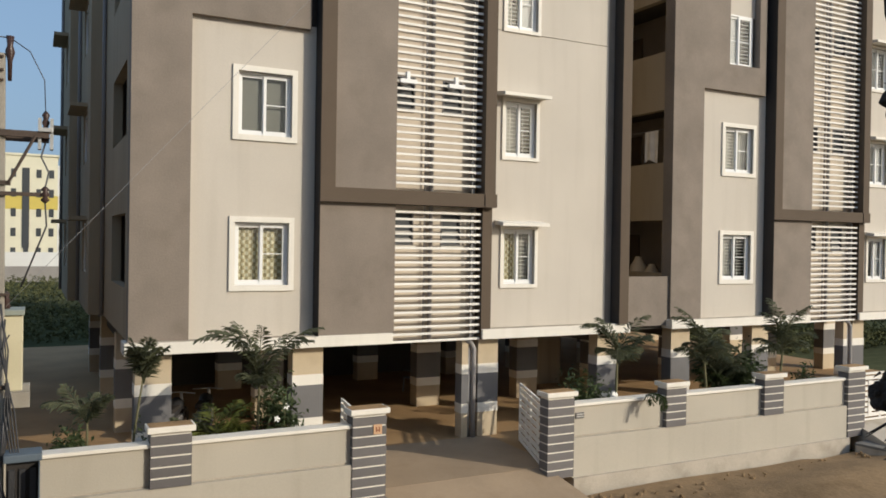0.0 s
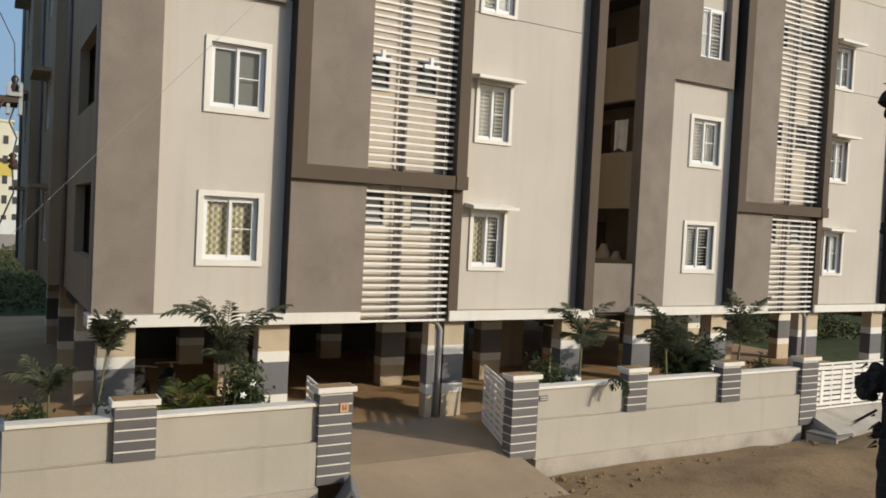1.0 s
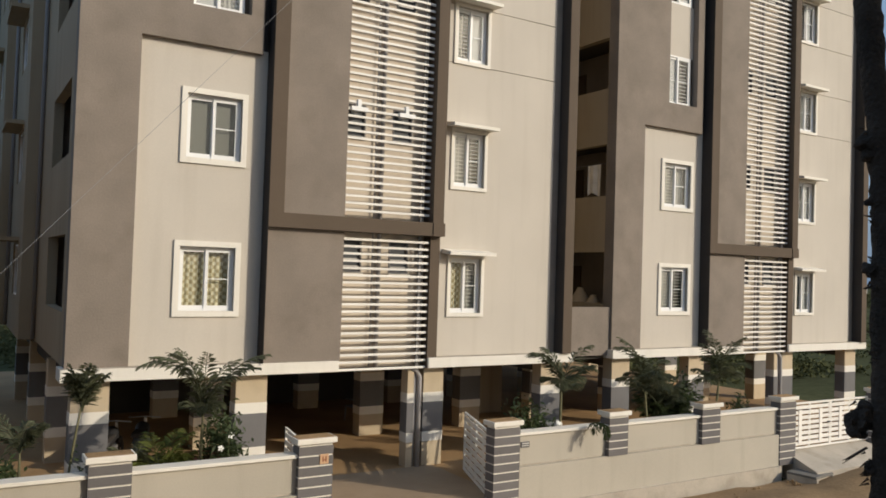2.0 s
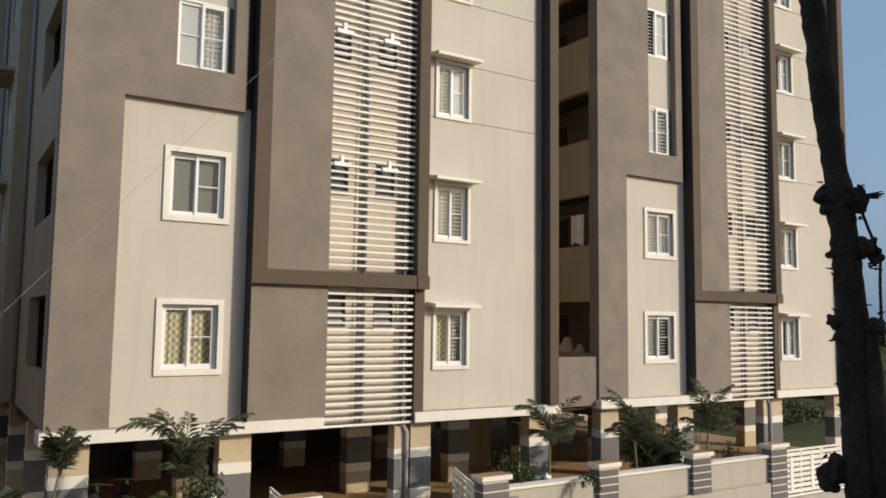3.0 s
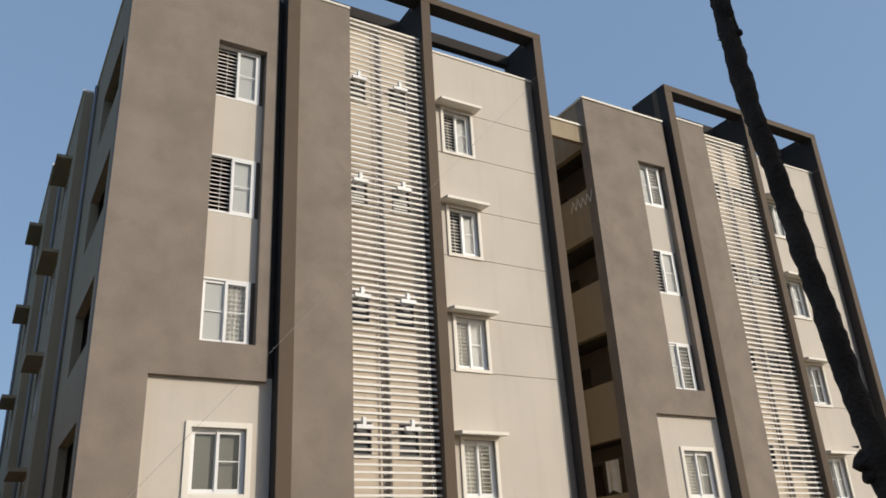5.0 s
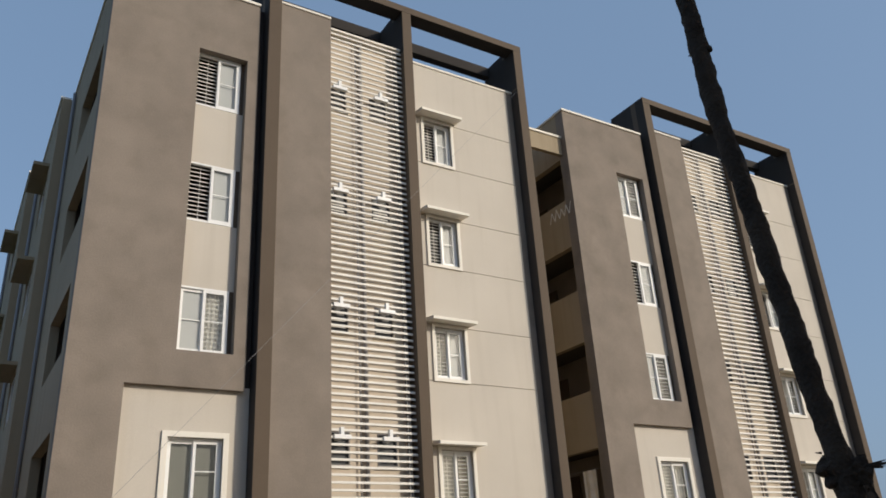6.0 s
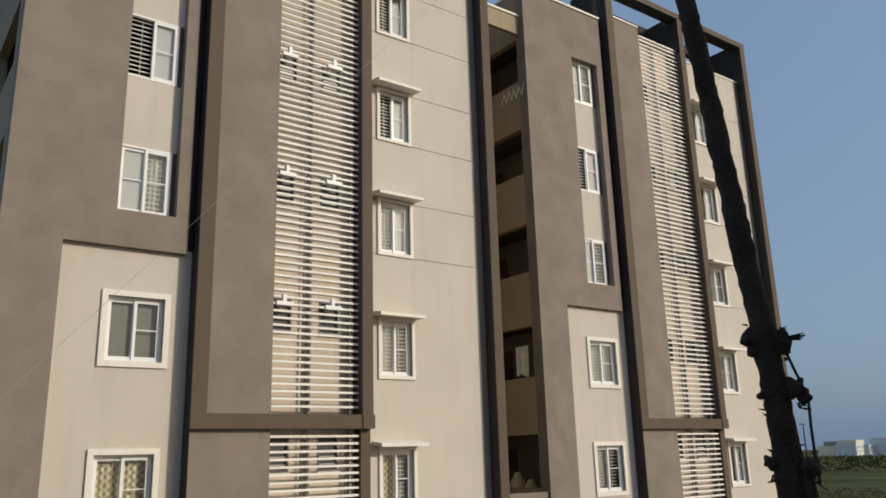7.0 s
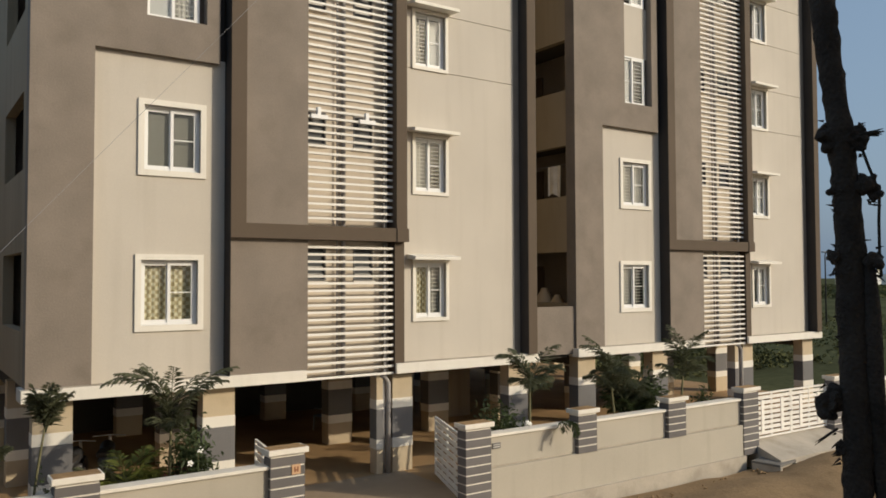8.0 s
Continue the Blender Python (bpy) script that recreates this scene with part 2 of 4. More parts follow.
def ring(bm, x0, x1, z0, z1, y0, y1, w):
    """A rectangular frame in the xz plane."""
    box(bm, x0, x0 + w, y0, y1, z0, z1)
    box(bm, x1 - w, x1, y0, y1, z0, z1)
    box(bm, x0 + w, x1 - w, y0, y1, z0, z0 + w)
    box(bm, x0 + w, x1 - w, y0, y1, z1 - w, z1)
    return bm


def pleats(x0, x1, y, z0, z1, n=26, depth=0.03):
    bm = bmesh.new()
    cols = []
    for i in range(n + 1):
        u = i / n
        yy = y + depth * math.sin(u * n * 1.25) * (0.7 + 0.3 * math.sin(u * 9))
        cols.append((bm.verts.new((x0 + (x1 - x0) * u, yy, z0)), bm.verts.new((x0 + (x1 - x0) * u, yy - 0.01, z1))))
    for a, b in zip(cols, cols[1:]):
        bm.faces.new((a[0], b[0], b[1], a[1]))
    return bm


def hidden_shadow(ob):
    ob.visible_shadow = False
    return ob


# ---- ground ----
def ground_sheet():
    bm = boxes((-2500, 2500, -2500, 2500, -1.5, -0.42))
    return tagged(part("ground", bm, GRASS), "dry green open field reaching the horizon", "ground", kind="structure")


def road_sheet():
    bm = bmesh.new()
    nx, ny = 170, 46
    x0, x1, y0, y1 = -45.0, 75.0, -24.0, -3.3
    g = []
    for j in range(ny + 1):
        row = []
        for i in range(nx + 1):
            x, y = x0 + (x1 - x0) * i / nx, y0 + (y1 - y0) * j / ny
            h = -0.27 + 0.10 * noise.noise((x * 0.5, y * 0.5, 3)) + 0.05 * noise.noise((x * 1.7, y * 1.7, 8))
            h += 0.20 * math.exp(-((x - 10.5) / 3.2) ** 2 - ((y + 4.9) / 0.7) ** 2)
            h += 0.42 * math.exp(-((x - 14.6) / 1.5) ** 2 - ((y + 4.6) / 0.7) ** 2)
            row.append(bm.verts.new((x, y, h)))
        g.append(row)
    for j in range(ny):
        for i in range(nx):
            bm.faces.new((g[j][i], g[j][i + 1], g[j + 1][i + 1], g[j + 1][i]))
    return tagged(part("road", bm, DIRT, smooth=True), "uneven dry brown dirt road beside the boundary wall", "road", kind="structure")


ground_sheet()
road_sheet()
tagged(part("pavement", boxes((-7.2, 22.6, -2.75, 20.0, -0.6, 0.2)), YARD), "brown cement paving of the apartment yard", "paving", kind="structure")
tagged(part("soil_bed", boxes((-6.6, -0.45, -2.75, -1.75, 0.1, 0.26)), SOIL), "brown soil planting bed behind the boundary wall", "soil", kind="structure")
tagged(part("soil_bed", boxes((4.6, 12.6, -2.75, -1.6, 0.1, 0.26)), SOIL), "brown soil planting bed behind the boundary wall", "soil", kind="structure")


def ramp(x0, x1, z_in, z_out, y_out):
    bm = bmesh.new()
    p = [(x0, -2.74, z_in), (x1, -2.74, z_in), (x1 + 0.25, y_out, z_out), (x0 - 0.25, y_out, z_out)]
    top = [bm.verts.new(q) for q in p]
    low = [bm.verts.new((q[0], q[1], -0.7)) for q in p]
    bm.faces.new(top[::-1])
    for i in range(4):
        bm.faces.new((top[i], top[(i + 1) % 4], low[(i + 1) % 4], low[i]))
    bmesh.ops.recalc_face_normals(bm, faces=list(bm.faces))
    return bm


# out of view: cuts sky light and keeps the sun off the near trunk
tagged(part("blocking_wall_behind", boxes((-24, 2.5, -18.2, -17.8, -1.0, 13.0)), BEIGE), "unseen plain beige wall for the house opposite, blocking light", "wall", kind="structure")
# added out of view to darken the lane side of the first block
tagged(part("blocking_wall_left", boxes((-9.8, -9.4, -1.0, 13.0, -1.0, 10.0)), TAUPE), "unseen plain taupe wall added to block sky light", "wall", kind="structure")
tagged(part("yard_slab", boxes((0.2, 4.2, -2.76, 0.0, 0.1, 0.206)), CONCRETE), "smooth cement slab inside the gateway", "paving", kind="structure")
tagged(part("driveway", ramp(0.3, 3.95, 0.206, -0.24, -4.5), CONCRETE), "cement driveway ramp in the open gateway", "driveway", kind="structure")
tagged(part("driveway", ramp(13.3, 16.8, 0.30, -0.02, -3.9), PLINTH), "cement ramp at the closed gate", "driveway", kind="structure")
# ---- apartment blocks ----
H = 3.0
FY = -0.34  # front of the projecting facade frame


def sash(parent, x0, x1, z0, z1, y, rail=False, glass=None):
    s = part("sash", ring(bmesh.new(), x0, x1, z0, z1, y, y + 0.03, 0.06), UPVC, parent)
    if rail:
        zm = (z0 + z1) / 2
        part("rail", boxes((x0 + 0.05, x1 - 0.05, y + 0.004, y + 0.026, zm - 0.01, zm + 0.01)), UPVC, s)
    hidden_shadow(part("pane", boxes((x0 + 0.05, x1 - 0.05, y + 0.012, y + 0.018, z0 + 0.05, z1 - 0.05)), glass or GLASS, s))
    return s


def grille(parent, x0, x1, z0, z1, y):
    bm = bmesh.new()
    n = 13
    for i in range(n):
        z = z0 + (z1 - z0) * (i + 0.5) / n
        box(bm, x0, x1, y, y + 0.014, z - 0.010, z + 0.010)
    xx = (x0 + x1) / 2
    box(bm, xx - 0.006, xx + 0.006, y + 0.015, y + 0.025, z0, z1)
    part("grille", bm, GRILLE, parent, "horizontal bar window grille")


def window(block, x0, x1, z0, z1, y, look_of, trim=True, w=0.085):
    """A sliding window in an opening x0..x1, z0..z1; look_of names the left and the right half."""
    win = part("window", ring(bmesh.new(), x0, x1, z0, z1, y + 0.07, y + 0.15, 0.045), UPVC, block)
    if trim:
        bm = ring(bmesh.new(), x0 - w, x1 + w, z0 - w, z1 + w, y - 0.045, y + 0.03, w)
        part("surround", bm, WHITE, win, "raised white plaster window surround")
    a, b, xm = x0 + 0.045, x1 - 0.045, (x0 + x1) / 2
    lo, hi = z0 + 0.045, z1 - 0.045
    for k, (u0, u1) in enumerate(((a, xm + 0.02), (xm - 0.02, b))):
        kind = look_of[k]
        if kind != "open":
            sash(win, u0, u1, lo, hi, y + 0.075 + 0.035 * (1 - k), rail=(k == 1 or kind in ("white", "pale")), glass=TINTED if kind == "blind" else GLASS)
        if kind == "blind":
            part("blind", boxes((u0, u1, y + 0.19, y + 0.196, lo, hi)), BLIND, win, "lowered grey window blind")
        elif kind == "pale":
            part("blind", boxes((u0, u1, y + 0.155, y + 0.161, lo, hi)), PALE, win, "drawn pale grey window blind")
        elif kind in ("yellow", "white", "half", "lined"):
            cloth, what = (CURTAIN_Y, "yellow checked curtain") if kind == "yellow" else (CURTAIN_W, "pale hanging curtain")
            edge = u0 + (u1 - u0) * (0.55 if kind == "half" else 1.0)
            part("curtain", pleats(u0, edge, y + 0.235, lo, hi, 26, 0.045 if cloth == CURTAIN_W else 0.02), cloth, win, what)
        if kind in ("open", "grille", "lined", "half"):
            grille(win, u0, u1, lo, hi, y + 0.17)
    return win


def column(block, x0, x1, y0, y1):
    c = part("column", boxes((x0, x1, y0, y1, 0.2, 2.47)), TAN, block, "tan pillar with white and grey bands")
    e, f = 0.008, 0.006
    parts("band", [(x0 - e, x1 + e, y0 - e, y1 + e, 0.76, 0.98), (x0 - e, x1 + e, y0 - e, y1 + e, 1.66, 1.88)], WHITE, c, "white painted band")
    part("band", boxes((x0 - f, x1 + f, y0 - f, y1 + f, 0.98, 1.66)), GREY, c, "grey painted band")
    return c


def sunshade(block, x0, x1, z, depth=0.40):
    bm = bmesh.new()
    p = [(x0, 0.0, z), (x1, 0.0, z), (x1, -depth, z - 0.03), (x0, -depth, z - 0.03)]
    lo = [bm.verts.new(q) for q in p]
    up = [bm.verts.new((q[0], q[1], q[2] + 0.075 + (0.03 if q[1] == 0 else 0))) for q in p]
    bm.faces.new(lo)
    bm.faces.new(up[::-1])
    for i in range(4):
        bm.faces.new((lo[i], up[i], up[(i + 1) % 4], lo[(i + 1) % 4]))
    bmesh.ops.recalc_face_normals(bm, faces=list(bm.faces))
    part("sunshade", bm, WHITE, block, "thin projecting cement sunshade over a window")


def apartment_block(low, high, right, side, label, at):
    blk = thing("apartment_block", label, "apartment building", "apartment blocks", at=at)
    # left bay: light panel with two framed windows
    wa = [(-1.685, -0.59, 3.745, 5.015), (-1.65, -0.555, 6.765, 8.035)]
    part("wall", pierced(bmesh.new(), -2.62, -0.05, 2.70, 9.1, 0.034, 0.26, [(a, b, c, d) for a, b, c, d in wa]), BEIGE, blk, "light beige plaster wall panel")
    for k, (a, b, c, d) in enumerate(wa):
        window(blk, a, b, c, d, 0.034, low[k], w=0.112)
    # taupe surround, proud of the panel
    surround = pierced(bmesh.new(), -3.66, -0.2, 2.70, 19.0, -0.1, 0.26, [(-2.57, -0.19, 2.6, 9.005), (-1.64, -0.47, 9.76, 17.22)])
    part("wall", surround, TAUPE, blk, "taupe plaster wall surround")
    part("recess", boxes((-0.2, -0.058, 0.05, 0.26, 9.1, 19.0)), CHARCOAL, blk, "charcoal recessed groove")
    parts("spandrel", [(-1.64, -0.47, 0.10, 0.26, 11.22 + H * k, 12.76 + H * k) for k in range(2)], BEIGE, blk, "light beige panel between windows")
    for k, halves in enumerate(high):
        z = 9.76 + H * k
        window(blk, -1.64, -0.57, z, z + 1.46, 0.02, halves, trim=False)
        part("jamb", boxes((-0.57, -0.47, 0.12, 0.26, z, z + 1.46)), BROWN, blk)
    # the big brown frame
    parts("frame_post", [(-0.04, 0.28, FY, 0.26, 5.476, 20.47), (3.84, 4.12, FY, 0.26, 5.476, 20.47), (7.76, 8.04, FY, 0.26, 2.70, 20.47)], BROWN, blk, "projecting brown facade frame post")
    part("frame_post", boxes((3.87, 4.12, -0.2, 0.26, 2.47, 5.476)), BROWN, blk)
    part("frame_bar", boxes((0.28, 3.84, FY, 0.02, 5.476, 5.78), (3.84, 4.15, FY - 0.026, FY, 5.476, 5.78)), BROWN, blk, "projecting brown frame bar")
    # thin charcoal sheets on the left sides of the outer posts
    parts("frame_side", [(-0.046, -0.04, FY + 0.003, 0.034, 2.70, 20.47), (7.754, 7.76, FY + 0.004, 0.0, 2.70, 18.84)], CHARCOAL, blk, "charcoal left side of the frame")
    parts("pergola_beam", [(a, b, y0, y1, z0, 20.47) for a, b in ((0.28, 3.84), (4.12, 7.76)) for y0, y1, z0 in ((FY, 0.12, 20.26), (1.0, 1.25, 20.13))], CHARCOAL, blk, "charcoal roof pergola beam")
    parts("pergola_fin", [(-0.04, 0.28, 0.26, 1.25, 18.9, 20.47), (3.84, 4.12, 0.26, 1.25, 18.9, 20.47), (7.76, 8.04, 0.26, 1.25, 18.9, 20.47)], CHARCOAL, blk, "charcoal roof pergola fin")
    parts("pergola_face", [(-0.04, 8.04, FY - 0.006, FY, 20.26, 20.474)], BROWN, blk)
    parts("pergola_lining", [(x - 0.004, x, FY + 0.004, 0.26, 18.9, 20.26) for x in (3.84, 7.76)], CHARCOAL, blk, "charcoal inner side of the frame")
    # taupe panels beside the slats
    part("panel", boxes((0.28, 1.70, -0.2, 0.26, 5.78, 19.25)), TAUPE, blk, "taupe plaster panel")
    part("panel", boxes((-0.03, 1.70, -0.2, 0.26, 2.70, 5.476)), TAUPE, blk, "taupe plaster panel of the lowest storey")
    # shaft behind the slats
    shaft_holes = [(u, u + 0.5, 4.6 + H * k, 5.32 + H * k) for k in range(5) for u in (1.76, 2.95)]
    part("shaft_wall", pierced(bmesh.new(), 1.5, 4.0, 2.5, 19.0, 0.10, 0.25, shaft_holes), SHAFT, blk, "cream plaster wall behind the slats")
    for a, b, c, d in shaft_holes:
        v = part("ventilator", ring(bmesh.new(), a, b, c, d, 0.08, 0.16, 0.03), GREY, blk, "small toilet ventilator window")
        part("louvre", boxes((a + 0.035, b - 0.035, 0.13, 0.145, c + 0.12, c + 0.15), (a + 0.035, b - 0.035, 0.13, 0.145, c + 0.28, c + 0.31)), GRILLE, v)
        part("pane", boxes((a + 0.035, b - 0.035, 0.15, 0.156, c + 0.035, d - 0.035)), FARDARK, v, "dark grey pane")
        part("sill", boxes((a - 0.03, b + 0.03, 0.02, 0.10, c - 0.05, c)), WHITE, v)
        if not at[0] and c > 6:
            part("exhaust_cover", boxes((a + 0.02, b - 0.08, -0.19, -0.09, d - 0.20, d - 0.11), (a + 0.17, a + 0.25, -0.19, -0.09, d - 0.11, d + 0.05), (a + 0.16, a + 0.26, -0.09, 0.15, d - 0.20, d - 0.11)), UPVC, v, "small white exhaust outlet")
    for x, r in ((2.50, 0.02), (2.66, 0.05), (3.72, 0.05)):
        part("pipe", tube(bmesh.new(), [(x, 0.02, 2.5), (x, 0.02, 18.9)], r, 8), PIPE, blk, "grey drain pipe", smooth=True)
    for x in (3.66,):
        part("slat_post", boxes((x - 0.03, x + 0.03, -0.10, -0.06, 2.5, 5.45), (x - 0.03, x + 0.03, -0.10, -0.06, 5.78, 18.95)), GREY, blk, "thin steel post behind the slats")
    sl = None
    z = 2.46
    while z < 18.95:
        if not 5.40 < z < 5.78:
            if sl is None:
                sl = part("slat", soften(boxes((1.69, 3.86, -0.15, -0.118, 0, 0.052)), 0.005), SLAT, blk)
                sl.location.z = z
            else:
                s = new("slat", sl.data)
                s.parent = blk
                s.location.z = z
        z += 0.1575
    # right bay: light wall with five shaded windows and level grooves
    holes = [(4.54, 5.41, 3.626 + 0.085 + H * k, 5.09 - 0.085 + H * k) for k in range(5)]
    grooves = []
    for k in (2, 3, 4):
        grooves += [3.64 + H * k, 5.05 + H * k]
    part("wall_backing", pierced(bmesh.new(), 4.12, 7.77, 2.70, 18.84, 0.03, 0.26, holes), BEIGE, blk)
    zs = [2.70] + grooves + [18.84]
    for lo, hi in zip(zs, zs[1:]):
        hs = [(a, b, c, d) for a, b, c, d in holes if c < hi and d > lo]
        face = pierced(bmesh.new(), 4.12, 7.56, lo + 0.009, hi - 0.009, 0.0, 0.03, hs)
        part("wall", face, BEIGE, blk, "light beige plaster wall between level grooves")
    # the post's shadow on the beige wall, put in as a taupe strip
    part("strip", boxes((7.56, 7.77, 0.012, 0.03, 2.70, 18.84)), TAUPE, blk, "taupe strip painting the shadow beside the frame post")
    for (a, b, c, d), st in zip(holes, right):
        window(blk, a, b, c, d, 0.0, st)
        sunshade(blk, a - 0.24, b + 0.18, d + 0.10)
    # slab edge and copings
    part("slab_edge", soften(boxes((-3.74, 1.66, -0.26, 0.4, 2.47, 2.70)), 0.008), WHITE, blk, "white slab edge band")
    part("slab_edge", soften(boxes((3.88, 8.19, -0.26, 0.4, 2.47, 2.70)), 0.008), WHITE, blk, "white slab edge band")
    parts("ledge", [(-3.72, -2.57, -0.25, -0.1, 2.70, 2.706), (-2.57, -0.05, -0.25, 0.034, 2.70, 2.706), (4.12, 7.75, -0.25, 0.0, 2.70, 2.706)], PLINTH, blk, "dusty top of the slab edge")
    parts("coping", [(-3.70, -0.2, -0.14, 0.3, 19.0, 19.07), (0.28, 1.70, -0.23, 0.3, 19.25, 19.31), (1.70, 3.83, -0.15, 0.3, 18.98, 19.04), (4.12, 7.77, -0.03, 0.3, 18.84, 18.90)], WHITE, blk, "white parapet coping")
    # side facing the lane, stepping outwards to the back
    bal = [(side[0], 3.6, side[1] + H * k, side[2] + H * k) for k in range(5)]
    part("side_wall", pierced(bmesh.new(), 0.26, 6.0, 2.70, 19.0, -3.66, -3.46, bal, "y"), SIDE, blk, "shade-darkened cream side wall with balcony openings")
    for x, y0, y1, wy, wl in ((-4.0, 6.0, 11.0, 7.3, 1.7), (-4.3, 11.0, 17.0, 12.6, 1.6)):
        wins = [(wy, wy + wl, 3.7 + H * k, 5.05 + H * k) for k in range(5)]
        part("side_wall", pierced(bmesh.new(), y0, y1, 2.70, 18.8, x, x + 0.2, wins, "y"), SIDE, blk, "shade-darkened cream side wall with sunshaded windows")
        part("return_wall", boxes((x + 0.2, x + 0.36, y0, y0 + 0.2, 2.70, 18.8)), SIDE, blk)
        part("coping", boxes((x - 0.04, x + 0.24, y0, y1, 18.8, 18.86)), WHITE, blk)
        for k in range(5):
            zz = 3.7 + H * k
            w = part("side_window", boxes((x + 0.04, x + 0.12, wy, wy + 0.05, zz, zz + 1.35), (x + 0.04, x + 0.12, wy + wl - 0.05, wy + wl, zz, zz + 1.35), (x + 0.05, x + 0.11, wy + wl / 2 - 0.03, wy + wl / 2 + 0.03, zz, zz + 1.35), (x + 0.04, x + 0.12, wy, wy + wl, zz, zz + 0.05), (x + 0.04, x + 0.12, wy, wy + wl, zz + 1.3, zz + 1.35)), UPVC, blk)
            part("pane", boxes((x + 0.08, x + 0.09, wy + 0.05, wy + wl - 0.05, zz + 0.05, zz + 1.3)), TINTED, w)
            part("side_sunshade", boxes((x - 0.42, x, wy - 0.15, wy + wl + 0.15, zz + 1.42, zz + 1.52)), SIDE, blk, "cement sunshade")
        part("side_pipe", tube(bmesh.new(), [(x - 0.06, y1 - 0.7, 2.75), (x - 0.06, y1 - 0.7, 18.6)], 0.05, 8), PVC, blk, "grey drain pipe", smooth=True)
    part("coping", boxes((-3.70, -3.42, 0.3, 6.0, 19.0, 19.06)), WHITE, blk)
    part("side_pipe", tube(bmesh.new(), [(-3.72, 5.6, 2.75), (-3.72, 5.6, 18.8)], 0.05, 8), PVC, blk, "grey drain pipe", smooth=True)
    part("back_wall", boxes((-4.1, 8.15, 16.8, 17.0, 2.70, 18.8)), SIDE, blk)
    part("side_wall", boxes((7.95, 8.15, 0.26, 17.0, 2.70, 18.8)), SIDE, blk, "shade-darkened cream side wall along the gap")
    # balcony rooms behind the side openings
    # taupe here stands in for the shade inside the balconies
    part("balcony_wall", boxes((-2.3, -2.2, 0.3, 5.0, 2.70, 18.9)), TAUPE, blk, "inner balcony wall, taupe put in for shade")
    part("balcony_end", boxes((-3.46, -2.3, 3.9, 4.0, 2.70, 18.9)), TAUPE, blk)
    for k in range(5):
        z0 = 2.75 + H * k
        d = part("balcony_door", boxes((-2.34, -2.30, 2.72, 3.55, z0, z0 + 2.25)), BROWN, blk, "dark brown balcony door")
        part("door_handle", boxes((-2.36, -2.34, 2.80, 2.85, z0 + 0.95, z0 + 1.1)), STEEL, d)
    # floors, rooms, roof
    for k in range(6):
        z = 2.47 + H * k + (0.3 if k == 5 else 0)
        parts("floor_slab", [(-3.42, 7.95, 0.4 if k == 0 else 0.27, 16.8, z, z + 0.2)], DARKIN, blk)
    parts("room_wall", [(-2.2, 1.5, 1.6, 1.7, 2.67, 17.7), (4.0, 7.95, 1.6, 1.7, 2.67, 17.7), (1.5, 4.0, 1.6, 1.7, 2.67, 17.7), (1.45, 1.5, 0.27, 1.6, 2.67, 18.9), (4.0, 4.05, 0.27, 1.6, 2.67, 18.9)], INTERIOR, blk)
    # pillars
    for x0, x1 in ((-3.52, -2.86), (-0.47, 0.18), (3.92, 4.45), (7.36, 7.98)):
        column(blk, x0, x1, 0.0, 0.35)
    column(blk, 3.5, 3.66, 0.0, 0.3)
    for y in (3.55, 8.0, 12.8):
        for x in (-3.2, 0.0, 4.4, 7.6):
            column(blk, x - 0.35, x + 0.35, y, y + 0.4)
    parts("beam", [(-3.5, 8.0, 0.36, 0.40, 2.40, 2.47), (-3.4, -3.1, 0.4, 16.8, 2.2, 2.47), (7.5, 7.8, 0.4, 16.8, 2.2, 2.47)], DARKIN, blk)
    part("downpipe", tube(bmesh.new(), [(3.5, 0.1, 2.42), (3.72, 0.0, 2.40), (3.79, -0.02, 2.25), (3.79, -0.02, 0.2)], 0.06, 10), PIPE, blk, "grey plastic downpipe", smooth=True)
    part("downpipe", tube(bmesh.new(), [(3.70, 0.05, 2.3), (3.70, 0.05, 0.2)], 0.045, 10), PIPE, blk, smooth=True)
    return blk


apartment_block((("yellow", "yellow"), ("blind", "blind")), (("pale", "lined"), ("open", "pale"), ("open", "pale")),
                (("yellow", "lined"), ("lined", "grille"), ("half", "pale"), ("open", "pale"), ("open", "pale")),
                (0.62, 3.68, 5.15), "five storey beige and taupe apartment block on pillars", (0, 0, 0))
apartment_block((("lined", "grille"), ("lined", "white")), (("pale", "grille"), ("open", "pale"), ("pale", "grille")),
                (("grille", "pale"), ("white", "pale"), ("white", "half"), ("open", "pale"), ("open", "pale")),
                (0.27, 3.93, 5.36), "matching five storey beige and taupe apartment block beyond the gap", (13.571, 0.276, 0))


def gap_filler():
    g = thing("link_bay", "recessed bay linking the two apartment blocks", "balcony")
    part("parapet", boxes((8.16, 9.95, 0.25, 0.4, 2.55, 3.854)), TAUPE, g, "taupe balcony parapet")
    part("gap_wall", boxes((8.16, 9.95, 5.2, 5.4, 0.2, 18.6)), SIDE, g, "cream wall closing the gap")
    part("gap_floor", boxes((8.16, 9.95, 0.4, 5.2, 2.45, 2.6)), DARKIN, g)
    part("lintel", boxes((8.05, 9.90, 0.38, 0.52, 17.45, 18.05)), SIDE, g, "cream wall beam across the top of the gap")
    part("coping", boxes((8.05, 9.90, 0.34, 0.56, 18.05, 18.12)), WHITE, g)
    return g


gap_filler()


# ---- things on the far block's balconies ----
def hanging_cloth(x, y, z, w, h):
    bm = bmesh.new()
    cols = []
    for i in range(13):
        u = i / 12
        q = 0.03 * math.sin(u * 11)
        cols.append((bm.verts.new((x + q, y - w * u, z - h * (1 - 0.08 * math.sin(u * 5)))), bm.verts.new((x + q * 0.4, y - w * u, z))))
    for a, c in zip(cols, cols[1:]):
        bm.faces.new((a[0], c[0], c[1], a[1]))
    return bm


